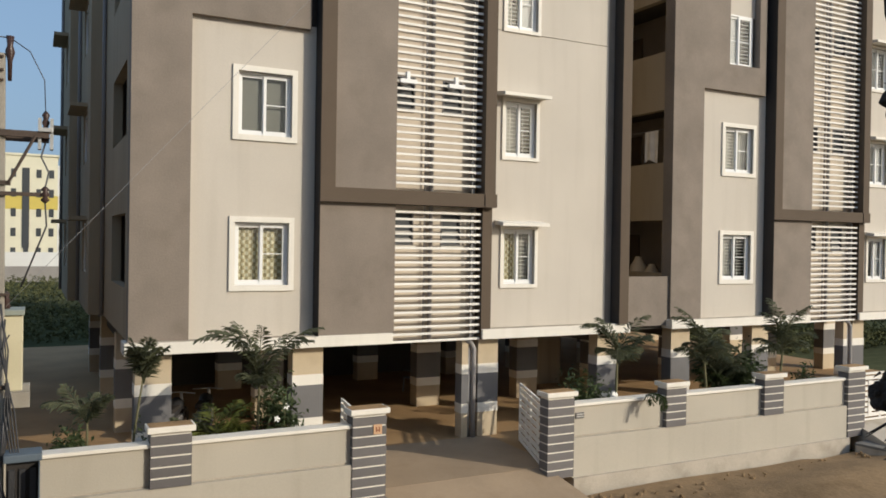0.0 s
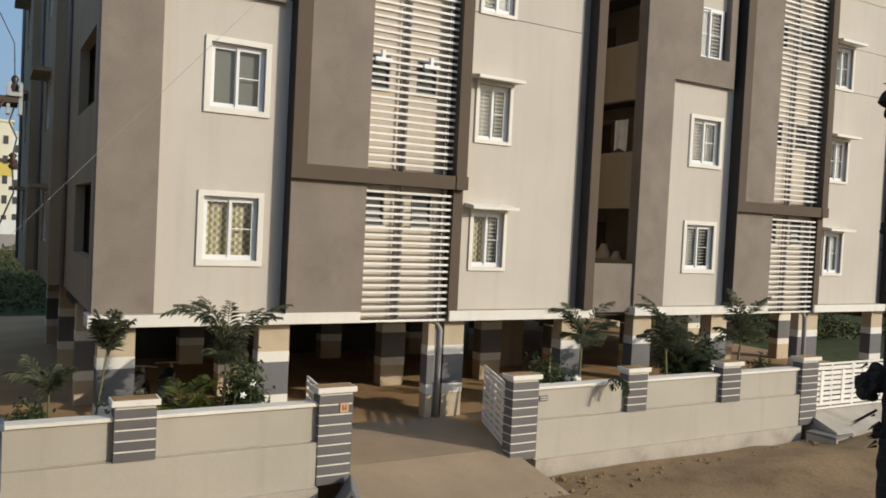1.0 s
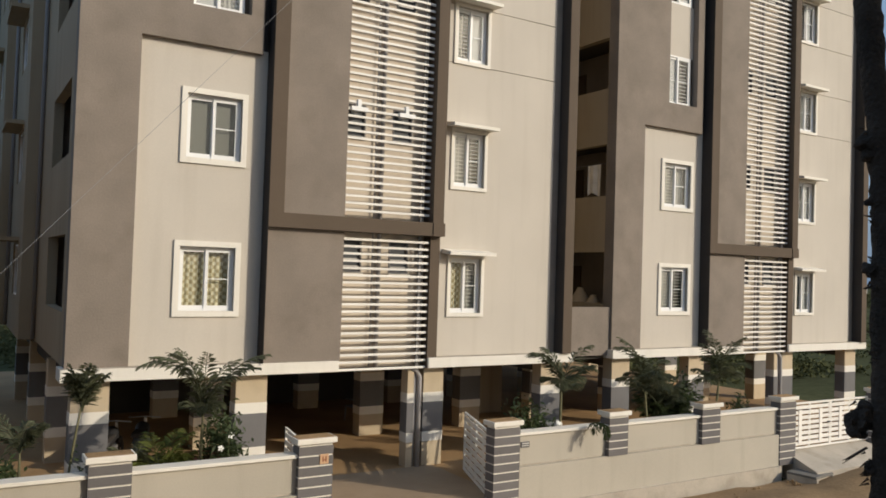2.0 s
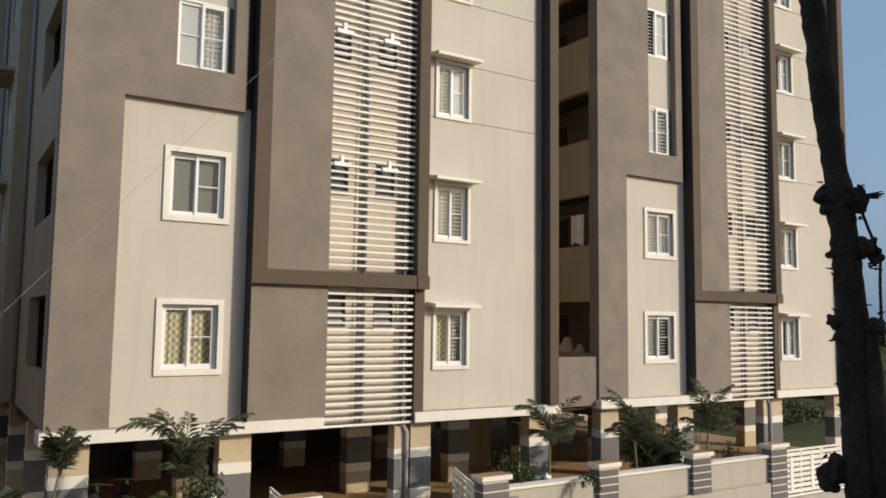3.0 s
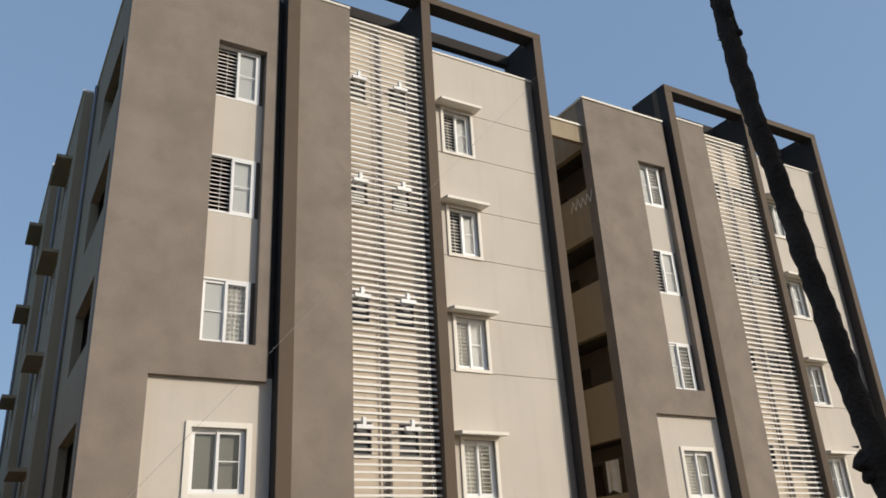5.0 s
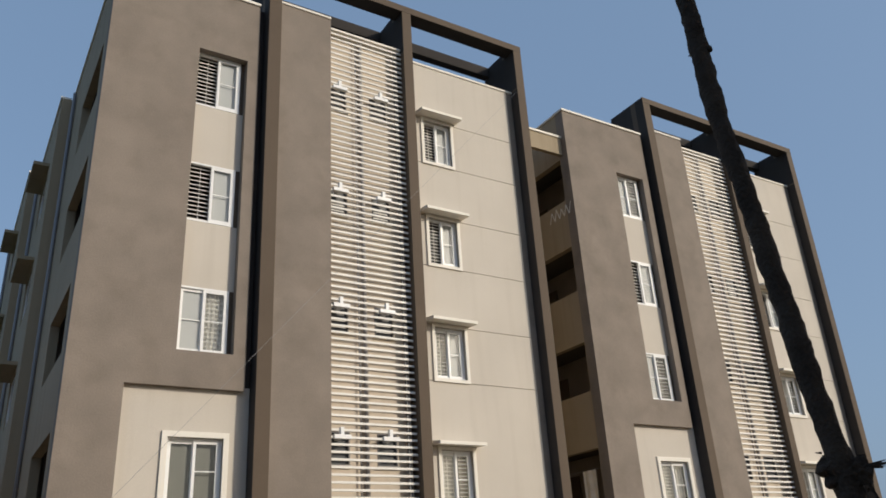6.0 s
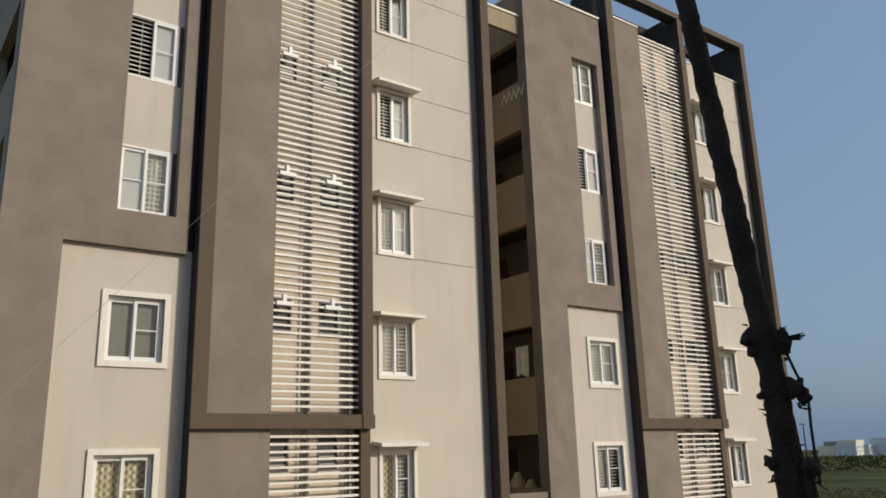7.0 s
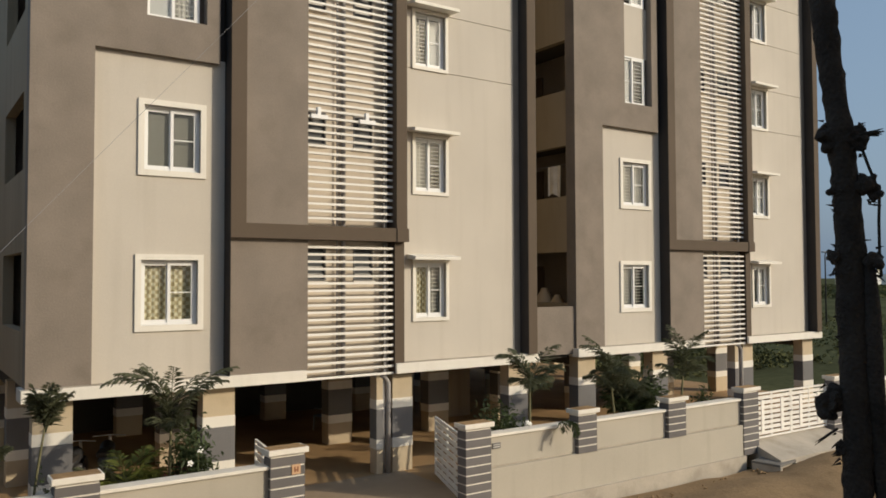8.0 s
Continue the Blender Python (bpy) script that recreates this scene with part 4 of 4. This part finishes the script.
# ---- pole with transformer ----
def power_pole():
    p = thing("power_pole", "cement electricity pole with cross arms and insulators", "utility pole", at=(-5.66, -4.3, -0.4))
    bm = bmesh.new()
    v = [bm.verts.new(q) for q in ((-0.11, -0.09, 0), (0.11, -0.09, 0), (0.11, 0.09, 0), (-0.11, 0.09, 0), (-0.07, -0.06, 7.4), (0.07, -0.06, 7.4), (0.07, 0.06, 7.4), (-0.07, 0.06, 7.4))]
    for q in ((0, 3, 2, 1), (4, 5, 6, 7), (0, 1, 5, 4), (1, 2, 6, 5), (2, 3, 7, 6), (3, 0, 4, 7)):
        bm.faces.new([v[i] for i in q])
    part("shaft", soften(bm, 0.012), POLE, p)
    part("cross_arm", boxes((-0.62, 0.58, -0.13, -0.08, 6.34, 6.42), (-0.62, 0.58, 0.08, 0.13, 6.30, 6.36)), RUST, p, "dark steel cross arm")
    part("cross_arm", boxes((-0.6, 0.56, -0.12, -0.07, 5.58, 5.63)), RUST, p)
    part("brace", tube(bmesh.new(), [(0.12, -0.12, 5.75), (0.42, -0.12, 6.36)], 0.022, 6), RUST, p)
    parts("clamp", [(-0.14, 0.14, -0.11, 0.11, 5.72, 5.77), (-0.14, 0.14, -0.11, 0.11, 4.3, 4.33), (-0.15, 0.15, -0.12, 0.12, 3.1, 3.15)], RUST, p)
    for x in (-0.58, 0.54):
        part("fuse_mount", boxes((x - 0.09, x + 0.09, -0.16, 0.12, 6.42, 6.47), (x - 0.09, x - 0.05, -0.1, 0.1, 6.2, 6.6), (x + 0.05, x + 0.09, -0.1, 0.1, 6.2, 6.6)), ALUM, p, "pale steel fuse holder")
        bm = bmesh.new()
        tube(bm, [(x, 0, 6.3 + 0.05 * i) for i in range(9)], [0.03, 0.05] * 4 + [0.02], 10)
        part("insulator", bm, PORCELAIN, p, smooth=True)
        bm = bmesh.new()
        tube(bm, [(x, -0.1, 5.5 + 0.035 * i) for i in range(7)], [0.02, 0.06, 0.03, 0.065, 0.03, 0.055, 0.02], 10)
        part("insulator", bm, PORCELAIN, p, smooth=True)
        part("jumper", tube(bmesh.new(), [(x, -0.02, 6.3), (x - 0.05, -0.05, 6.1), (x + 0.04, -0.06, 5.9), (x, -0.1, 5.7), (x, -0.1, 5.5), (x + 0.02, -0.08, 5.2), (x * 0.5, -0.05, 4.4)], 0.012, 6), STEEL, p, smooth=True)
    bm = bmesh.new()
    tube(bm, [(0.12, -0.05, 7.05), (0.12, -0.05, 7.3), (0.12, -0.05, 7.42), (0.12, -0.05, 7.5), (0.12, -0.05, 7.62)], [0.025, 0.03, 0.06, 0.035, 0.05], 10)
    part("insulator", bm, PORCELAIN, p, smooth=True)
    for i, z in enumerate((7.35, 7.18, 7.05)):
        part("pin", tube(bmesh.new(), [(0.05, -0.08, z), (-0.3, -0.08, z + 0.03), (-0.5, -0.1, z + 0.02), (-0.62, -0.1, z + 0.08)], [0.018, 0.02, 0.028, 0.01], 6), RUST, p, smooth=True)
    part("jumper", tube(bmesh.new(), [(0.12, -0.05, 7.6), (0.35, -0.05, 7.45), (0.52, -0.04, 7.1), (0.54, -0.03, 6.6)], 0.007, 6), STEEL, p, smooth=True)
    return p


power_pole()


def strut_pole():
    p = thing("strut_pole", "leaning cement strut pole against the electricity pole", "utility pole")
    part("shaft", tube(bmesh.new(), [(-7.0, -4.3, -0.4), (-6.54, -4.3, 2.21), (-5.82, -4.3, 6.32)], [0.15, 0.13, 0.10], 4), STRUT, p)
    part("cap", tube(bmesh.new(), [(-5.822, -4.3, 6.30), (-5.81, -4.3, 6.35)], [0.11, 0.1], 4), STRUT, p)
    return p


strut_pole()


def transformer():
    t = thing("transformer", "pale green electrical transformer with cooling fins", "transformer", at=(-5.72, -3.85, 2.62))
    part("tank", soften(boxes((-0.1, 0.36, -0.25, 0.25, 0.0, 1.0)), 0.015), TANK_Y, t, "cream painted tank")
    part("lid", soften(boxes((-0.42, 0.38, -0.29, 0.29, 1.0, 1.07)), 0.01), TANK, t)
    part("body", boxes((-0.36, -0.1, -0.22, 0.22, 0.0, 1.0)), TANK, t)
    for i in range(6):
        x = -0.4 + i * 0.055
        part("fin", soften(boxes((x, x + 0.025, -0.36, -0.22, 0.1, 0.72)), 0.008), TANK, t)
    for x in (-0.25, -0.05, 0.16):
        bm = bmesh.new()
        tube(bm, [(x, 0, 1.06 + 0.04 * i) for i in range(7)], [0.03, 0.055, 0.03, 0.05, 0.025, 0.04, 0.015], 10)
        part("bushing", bm, PORCELAIN, t, smooth=True)
    part("conservator", tube(bmesh.new(), [(-0.3, 0.2, 0.93), (0.3, 0.2, 0.93)], 0.09, 12), TANK, t)
    return t


transformer()
pf = thing("transformer_platform", "cement platform on posts carrying the transformer", "platform", at=(-5.72, -3.85, 0))
part("deck", soften(boxes((-0.5, 0.45, -0.4, 0.4, 2.42, 2.62)), 0.01), POLE, pf)
part("post", boxes((-0.2, 0.0, 0.1, 0.3, -0.4, 2.42)), POLE, pf)
part("post", boxes((-0.2, 0.0, -0.3, -0.12, -0.4, 2.42)), POLE, pf)


def fuse_box():
    b = thing("fuse_box", "blue grey electrical distribution box on the pole", "electrical box", at=(-5.36, -4.45, 1.1))
    part("body", soften(boxes((-0.17, 0.2, -0.1, 0.15, 0.0, 0.7)), 0.01), CHARCOAL, b)
    part("hood", soften(boxes((-0.2, 0.24, -0.2, 0.18, 0.70, 0.80)), 0.02), BOXPAINT, b, "sloped blue grey hood")
    for x in (-0.14, -0.02, 0.1):
        part("fuse", boxes((x, x + 0.07, -0.13, -0.1, 0.1, 0.6)), STEEL, b)
    part("door", boxes((0.2, 0.215, -0.4, -0.1, 0.0, 0.68)), BOXPAINT, b)
    return b


fuse_box()


def cable(name, label, pts, r, material=STEEL):
    bm = tube(bmesh.new(), pts, r, 6)
    return tagged(part(name, bm, material, smooth=True), label, "cable")


def sag(a, b, s, n=24):
    a, b = Vector(a), Vector(b)
    return [a.lerp(b, i / n) - Vector((0, 0, 4 * s * (i / n) * (1 - i / n))) for i in range(n + 1)]


cable("service_wire", "thin grey service wire from pole to roof", sag((-5.6, -4.3, 3.70), (7.75, -0.3, 18.75), 0.0), 0.003, PVC)
for k in range(3):
    cable("pole_cable", "black cable running down the pole", [(-5.55 + 0.03 * k, -4.45, 2.6), (-5.58 + 0.02 * k, -4.47, 2.0), (-5.62, -4.45, 1.4 + 0.1 * k), (-5.5 + 0.04 * k, -4.55, 0.9), (-5.6, -4.6, 0.6), (-5.9, -4.5, 0.4 + 0.1 * k), (-6.3, -4.4, -0.2)], 0.018)
for k, x in enumerate((-5.88, -5.83)):
    cable("cable_pipe", "black conduit pipe fixed beside the pole", [(x, -4.42, 3.4), (x, -4.42, 1.25 - 0.05 * k)], 0.025)
tagged(part("pipe_bracket", boxes((-5.97, -5.5, -4.44, -4.38, 1.2, 1.3)), RUST), "rusty steel bracket on the pole", "bracket")
for k in range(4):
    cable("pole_cable", "loose black cable looping down the pole", [(-5.66 + 0.05 * k, -4.42, 4.0 - 0.2 * k), (-5.52 - 0.03 * k, -4.46, 3.2), (-5.56 + 0.04 * k, -4.48, 2.4), (-5.48 + 0.03 * k, -4.5, 1.9), (-5.42 + 0.05 * k, -4.56, 1.3)], 0.011)
cable("ground_cable", "thick black cable looping at the foot of the pole", [(-5.7, -4.5, 0.9), (-6.1, -4.5, 0.62), (-6.3, -4.5, 0.2), (-6.32, -4.5, -0.25)], 0.022)
cable("ground_cable", "thick black cable looping at the foot of the pole", [(-5.62, -4.5, 0.75), (-5.3, -4.5, 0.72), (-5.05, -4.5, 0.45), (-4.95, -4.5, 0.0), (-4.95, -4.5, -0.3)], 0.022)
for z, e in ((6.95, 9.0), (6.78, 8.8), (6.62, 8.6)):
    cable("power_line", "thin overhead power line in the sky", sag((-6.3, -4.4, z + 0.03), (-48, -2, e), 0.5), 0.008)
cable("power_line", "thin overhead power line in the sky", sag((-5.54, -4.35, 7.2), (-30, 6, 11), 0.4), 0.008)


# ---- yard things ----
def drum():
    d = thing("water_drum", "blue plastic water drum behind the boundary wall", "drum", at=(-6.18, -2.2, 0.12))
    bm = bmesh.new()
    tube(bm, [(0, 0, z) for z in (0, 0.05, 0.4, 0.43, 0.46, 0.9, 0.93, 0.96, 1.35, 1.4)], [0.24, 0.27, 0.27, 0.285, 0.27, 0.27, 0.285, 0.27, 0.27, 0.22], 20)
    part("body", bm, BLUE, d, smooth=True)
    part("lid", tube(bmesh.new(), [(0, 0, 1.4), (0, 0, 1.44)], [0.23, 0.22], 20), WHITE, d)


drum()
tub = thing("cement_tub", "round pale cement tub in the yard", "tub", at=(-6.2, -1.2, 0.2))
part("body", tube(bmesh.new(), [(0, 0, 0), (0, 0, 1.3), (0, 0, 1.32)], [0.45, 0.45, 0.41], 20), PLINTH, tub, smooth=True)


def culvert(x, y, rz):
    d = thing("drain_culvert", "small dark cement drain culvert under a slab", "drain", at=(x, y, -0.42))
    part("cover", soften(boxes((-0.46, 0.46, -0.36, 0.4, 0.30, 0.36)), 0.012), STRUT, d, "dusty cement cover slab")
    parts("cheek", [(-0.46, -0.38, -0.38, 0.38, 0.0, 0.30), (0.38, 0.46, -0.38, 0.38, 0.0, 0.30)], PLINTH, d)
    # charcoal bed gives the opening the darkness of shade under the slab
    part("bed", boxes((-0.38, 0.38, -0.36, 0.38, 0.0, 0.05)), CHARCOAL, d)
    d.rotation_euler = (0, 0, radians(rz))
    return d


def leaning_slabs(x, y, rz):
    d = thing("leaning_slabs", "two dark cement slabs leaning together by the gate", "slab", at=(x, y, -0.3))
    for sx in (-1, 1):
        s = part("slab", soften(boxes((-0.03, 0.03, -0.4, 0.4, 0.0, 0.6)), 0.01), GREY, d)
        s.matrix_basis = pose(0.30 * sx, 0, 0, 0, -32 * sx, 0)
    d.rotation_euler = (0, 0, radians(rz))
    return d


leaning_slabs(0.12, -3.6, -22)
culvert(13.15, -3.65, 8)


def plastic_chair(x, y, rz):
    ch = thing("plastic_chair", "pale moulded plastic chair in the parking", "chair", at=(x, y, 0.2))
    part("seat", soften(boxes((-0.22, 0.22, -0.22, 0.22, 0.40, 0.44)), 0.015), FARGREY, ch)
    part("backrest", soften(boxes((-0.22, 0.22, 0.19, 0.23, 0.44, 0.85)), 0.015), FARGREY, ch)
    for px in (-0.19, 0.19):
        for py in (-0.19, 0.19):
            part("leg", tube(bmesh.new(), [(px * 1.1, py * 1.1, 0), (px, py, 0.41)], 0.022, 8), FARGREY, ch)
        part("armrest", boxes((px - 0.02, px + 0.02, -0.2, 0.2, 0.62, 0.65)), FARGREY, ch)
    ch.rotation_euler = (0, 0, radians(rz))


plastic_chair(4.9, 5.6, 200)


def motorbike(x, y, rz):
    m = thing("motorcycle", "dark parked motorcycle under the block", "motorcycle", at=(x, y, 0.2))
    for u in (-0.62, 0.62):
        bm = bmesh.new()
        n = 20
        tube(bm, [(u + 0.27 * math.cos(k * 2 * math.pi / n), 0, 0.3 + 0.27 * math.sin(k * 2 * math.pi / n)) for k in range(n + 1)], 0.05, 8, False)
        w = part("wheel", bm, STEEL, m, smooth=True)
        part("hub", tube(bmesh.new(), [(u, -0.05, 0.3), (u, 0.05, 0.3)], 0.06, 10), ALUM, w)
    part("body", tube(bmesh.new(), [(-0.6, 0, 0.62), (-0.2, 0, 0.66), (0.1, 0, 0.78), (0.35, 0, 0.75)], [0.1, 0.13, 0.16, 0.08], 10), STEEL, m, smooth=True)
    part("engine", soften(boxes((-0.2, 0.25, -0.14, 0.14, 0.25, 0.55)), 0.03), GREY, m)
    part("fork", tube(bmesh.new(), [(0.62, 0, 0.3), (0.42, 0, 0.95)], 0.035, 8), ALUM, m)
    part("seat", soften(boxes((-0.65, 0.05, -0.13, 0.13, 0.7, 0.8)), 0.03), CHARCOAL, m)
    part("handlebar", tube(bmesh.new(), [(0.3, -0.34, 0.98), (0.42, 0, 0.98), (0.3, 0.34, 0.98)], 0.015, 6), ALUM, m)
    m.rotation_euler = (0, radians(0), radians(rz))


motorbike(-2.4, 2.4, 65)
motorbike(-1.7, 2.7, 70)


# ---- distance ----
def far_block(name, label, x0, x1, y, h, storeys, cols, wall, band=None, z0=-0.4):
    b = thing(name, label, "building", at=(0, 0, 0))
    part("wall", boxes((x0, x1, y, y + 12, z0, h)), wall, b)
    part("roof", boxes((x0 - 0.2, x1 + 0.2, y - 0.2, y + 12.2, h, h + 0.3)), wall, b)
    sh = (h - 1.0 - 1.2) / storeys
    w = (x1 - x0) / cols
    first = None
    for k in range(storeys):
        for c in range(cols):
            if first is None:
                first = part("window", boxes((0, min(0.7, w * 0.4), -0.06, 0.02, 0, sh * 0.42)), FARDARK, b)
                o = first
            else:
                o = new("window", first.data)
                o.parent = b
            o.location = (x0 + (c + 0.3) * w, y, 1.9 + k * sh)
    if band:
        part("band", boxes((x0 - 0.05, x1 + 0.05, y - 0.03, y + 0.01, *band)), FARYELLOW, b, "yellow painted band")
    return b


cb = far_block("cream_apartment_block", "distant cream apartment block with a yellow band", -10.1, -2.2, 110, 15.9, 5, 5, FARCREAM, (8.4, 10.4))
part("stairwell", boxes((-6.65, -5.75, 109.9, 109.96, 3.0, 14.2)), FARDARK, cb, "dark open stairwell")
far_block("white_apartment_block", "distant white apartment block", -24.0, -13.1, 112, 10.8, 3, 6, FARWHITE)
far_block("white_apartment_block", "distant white apartment block", -2.0, 9.0, 130, 16.0, 5, 6, FARWHITE)
tagged(part("field_wall", boxes((-60, 60, 100, 100.3, -0.5, 2.6)), FARWHITE), "long pale wall across the field", "wall")
tagged(part("field_wall", boxes((-60, 40, 84, 84.3, -0.5, 1.3)), FARGREY), "low grey wall across the field", "wall")
rng = random.Random(21)
for i in range(70):
    a = rng.uniform(0, 1)
    x = 330 + 330 * a
    y = 330 - 210 * a + rng.uniform(-30, 30)
    far_block("distant_house", "small pale far off building on the skyline", x, x + rng.uniform(4, 10), y, rng.uniform(4, 10), 2, 3, rng.choice((FARWHITE, FARWHITE, FARCREAM, FARGREY)))


def scrub(name, label, areas, seed, size):
    r = random.Random(seed)
    bm = bmesh.new()
    for cx, cy, rx, ry, hh, n in areas:
        for i in range(n):
            c = Vector((cx + r.uniform(-rx, rx), cy + r.uniform(-ry, ry), -0.4))
            c.z += hh * r.random() ** 1.3
            for k in range(4):
                d = Vector((r.gauss(0, 1), r.gauss(0, 1), r.gauss(0.4, 0.7))).normalized()
                leaflet(bm, c, d, Vector((r.gauss(0, 1), r.gauss(0, 1), 0.6)), size * r.uniform(0.6, 1.5), size * 0.3)
    return tagged(part(name, bm, BUSHFAR), label, "bushes", kind="stuff")


scrub("field_scrub", "green scrub covering the open field", [(-9, 36, 9, 10, 0.35, 2600), (-8, 64, 16, 16, 0.9, 3600), (60, 40, 36, 30, 0.35, 6000), (32, 16, 8, 6, 0.5, 1500)], 31, 0.22)
scrub("back_hedge", "dark overgrown hedge behind the parking", [(16, 19.0, 9, 0.8, 2.2, 7000)], 33, 0.3)
scrub("tree_line", "distant dark line of trees", [(300, 170, 60, 60, 1.6, 2600), (230, 130, 60, 50, 1.0, 2600), (-13.2, 96, 2.6, 2, 5.2, 500)], 32, 0.9)


def street_lamp(x, y, h):
    l = thing("street_lamp", "far off grey street lamp on a thin post", "street lamp", at=(x, y, -0.4))
    part("post", tube(bmesh.new(), [(0, 0, 0), (0, 0, h), (-0.3, -0.2, h + 0.25), (-1.3, -0.9, h + 0.35)], [0.1, 0.06, 0.05, 0.04], 8), STEEL, l, smooth=True)
    part("lamp_head", soften(boxes((-2.0, -1.2, -1.0, -0.75, h + 0.3, h + 0.42)), 0.03), STEEL, l)


street_lamp(74.0, 30.0, 7.2)


def rubble(seed):
    r = random.Random(seed)
    bm = bmesh.new()
    for i in range(120):
        x = r.uniform(0.2, 14.0) if i % 3 else r.uniform(3.2, 5.0)
        y = -3.55 - abs(r.gauss(0, 0.5)) - (0.5 if x < 4.3 else 0)
        s = r.uniform(0.02, 0.075)
        m = Matrix.Translation((x, y, -0.24 + 0.02 * r.random())) @ Euler((r.random() * 6, r.random() * 6, r.random() * 6)).to_matrix().to_4x4() @ Matrix.Diagonal((s, s * r.uniform(0.5, 1), s * r.uniform(0.4, 0.9), 1))
        bmesh.ops.create_icosphere(bm, subdivisions=1, radius=1.0, matrix=m)
    return tagged(part("rubble", bm, DIRT), "scattered stones and clods along the road edge", "stones", kind="stuff")


rubble(77)
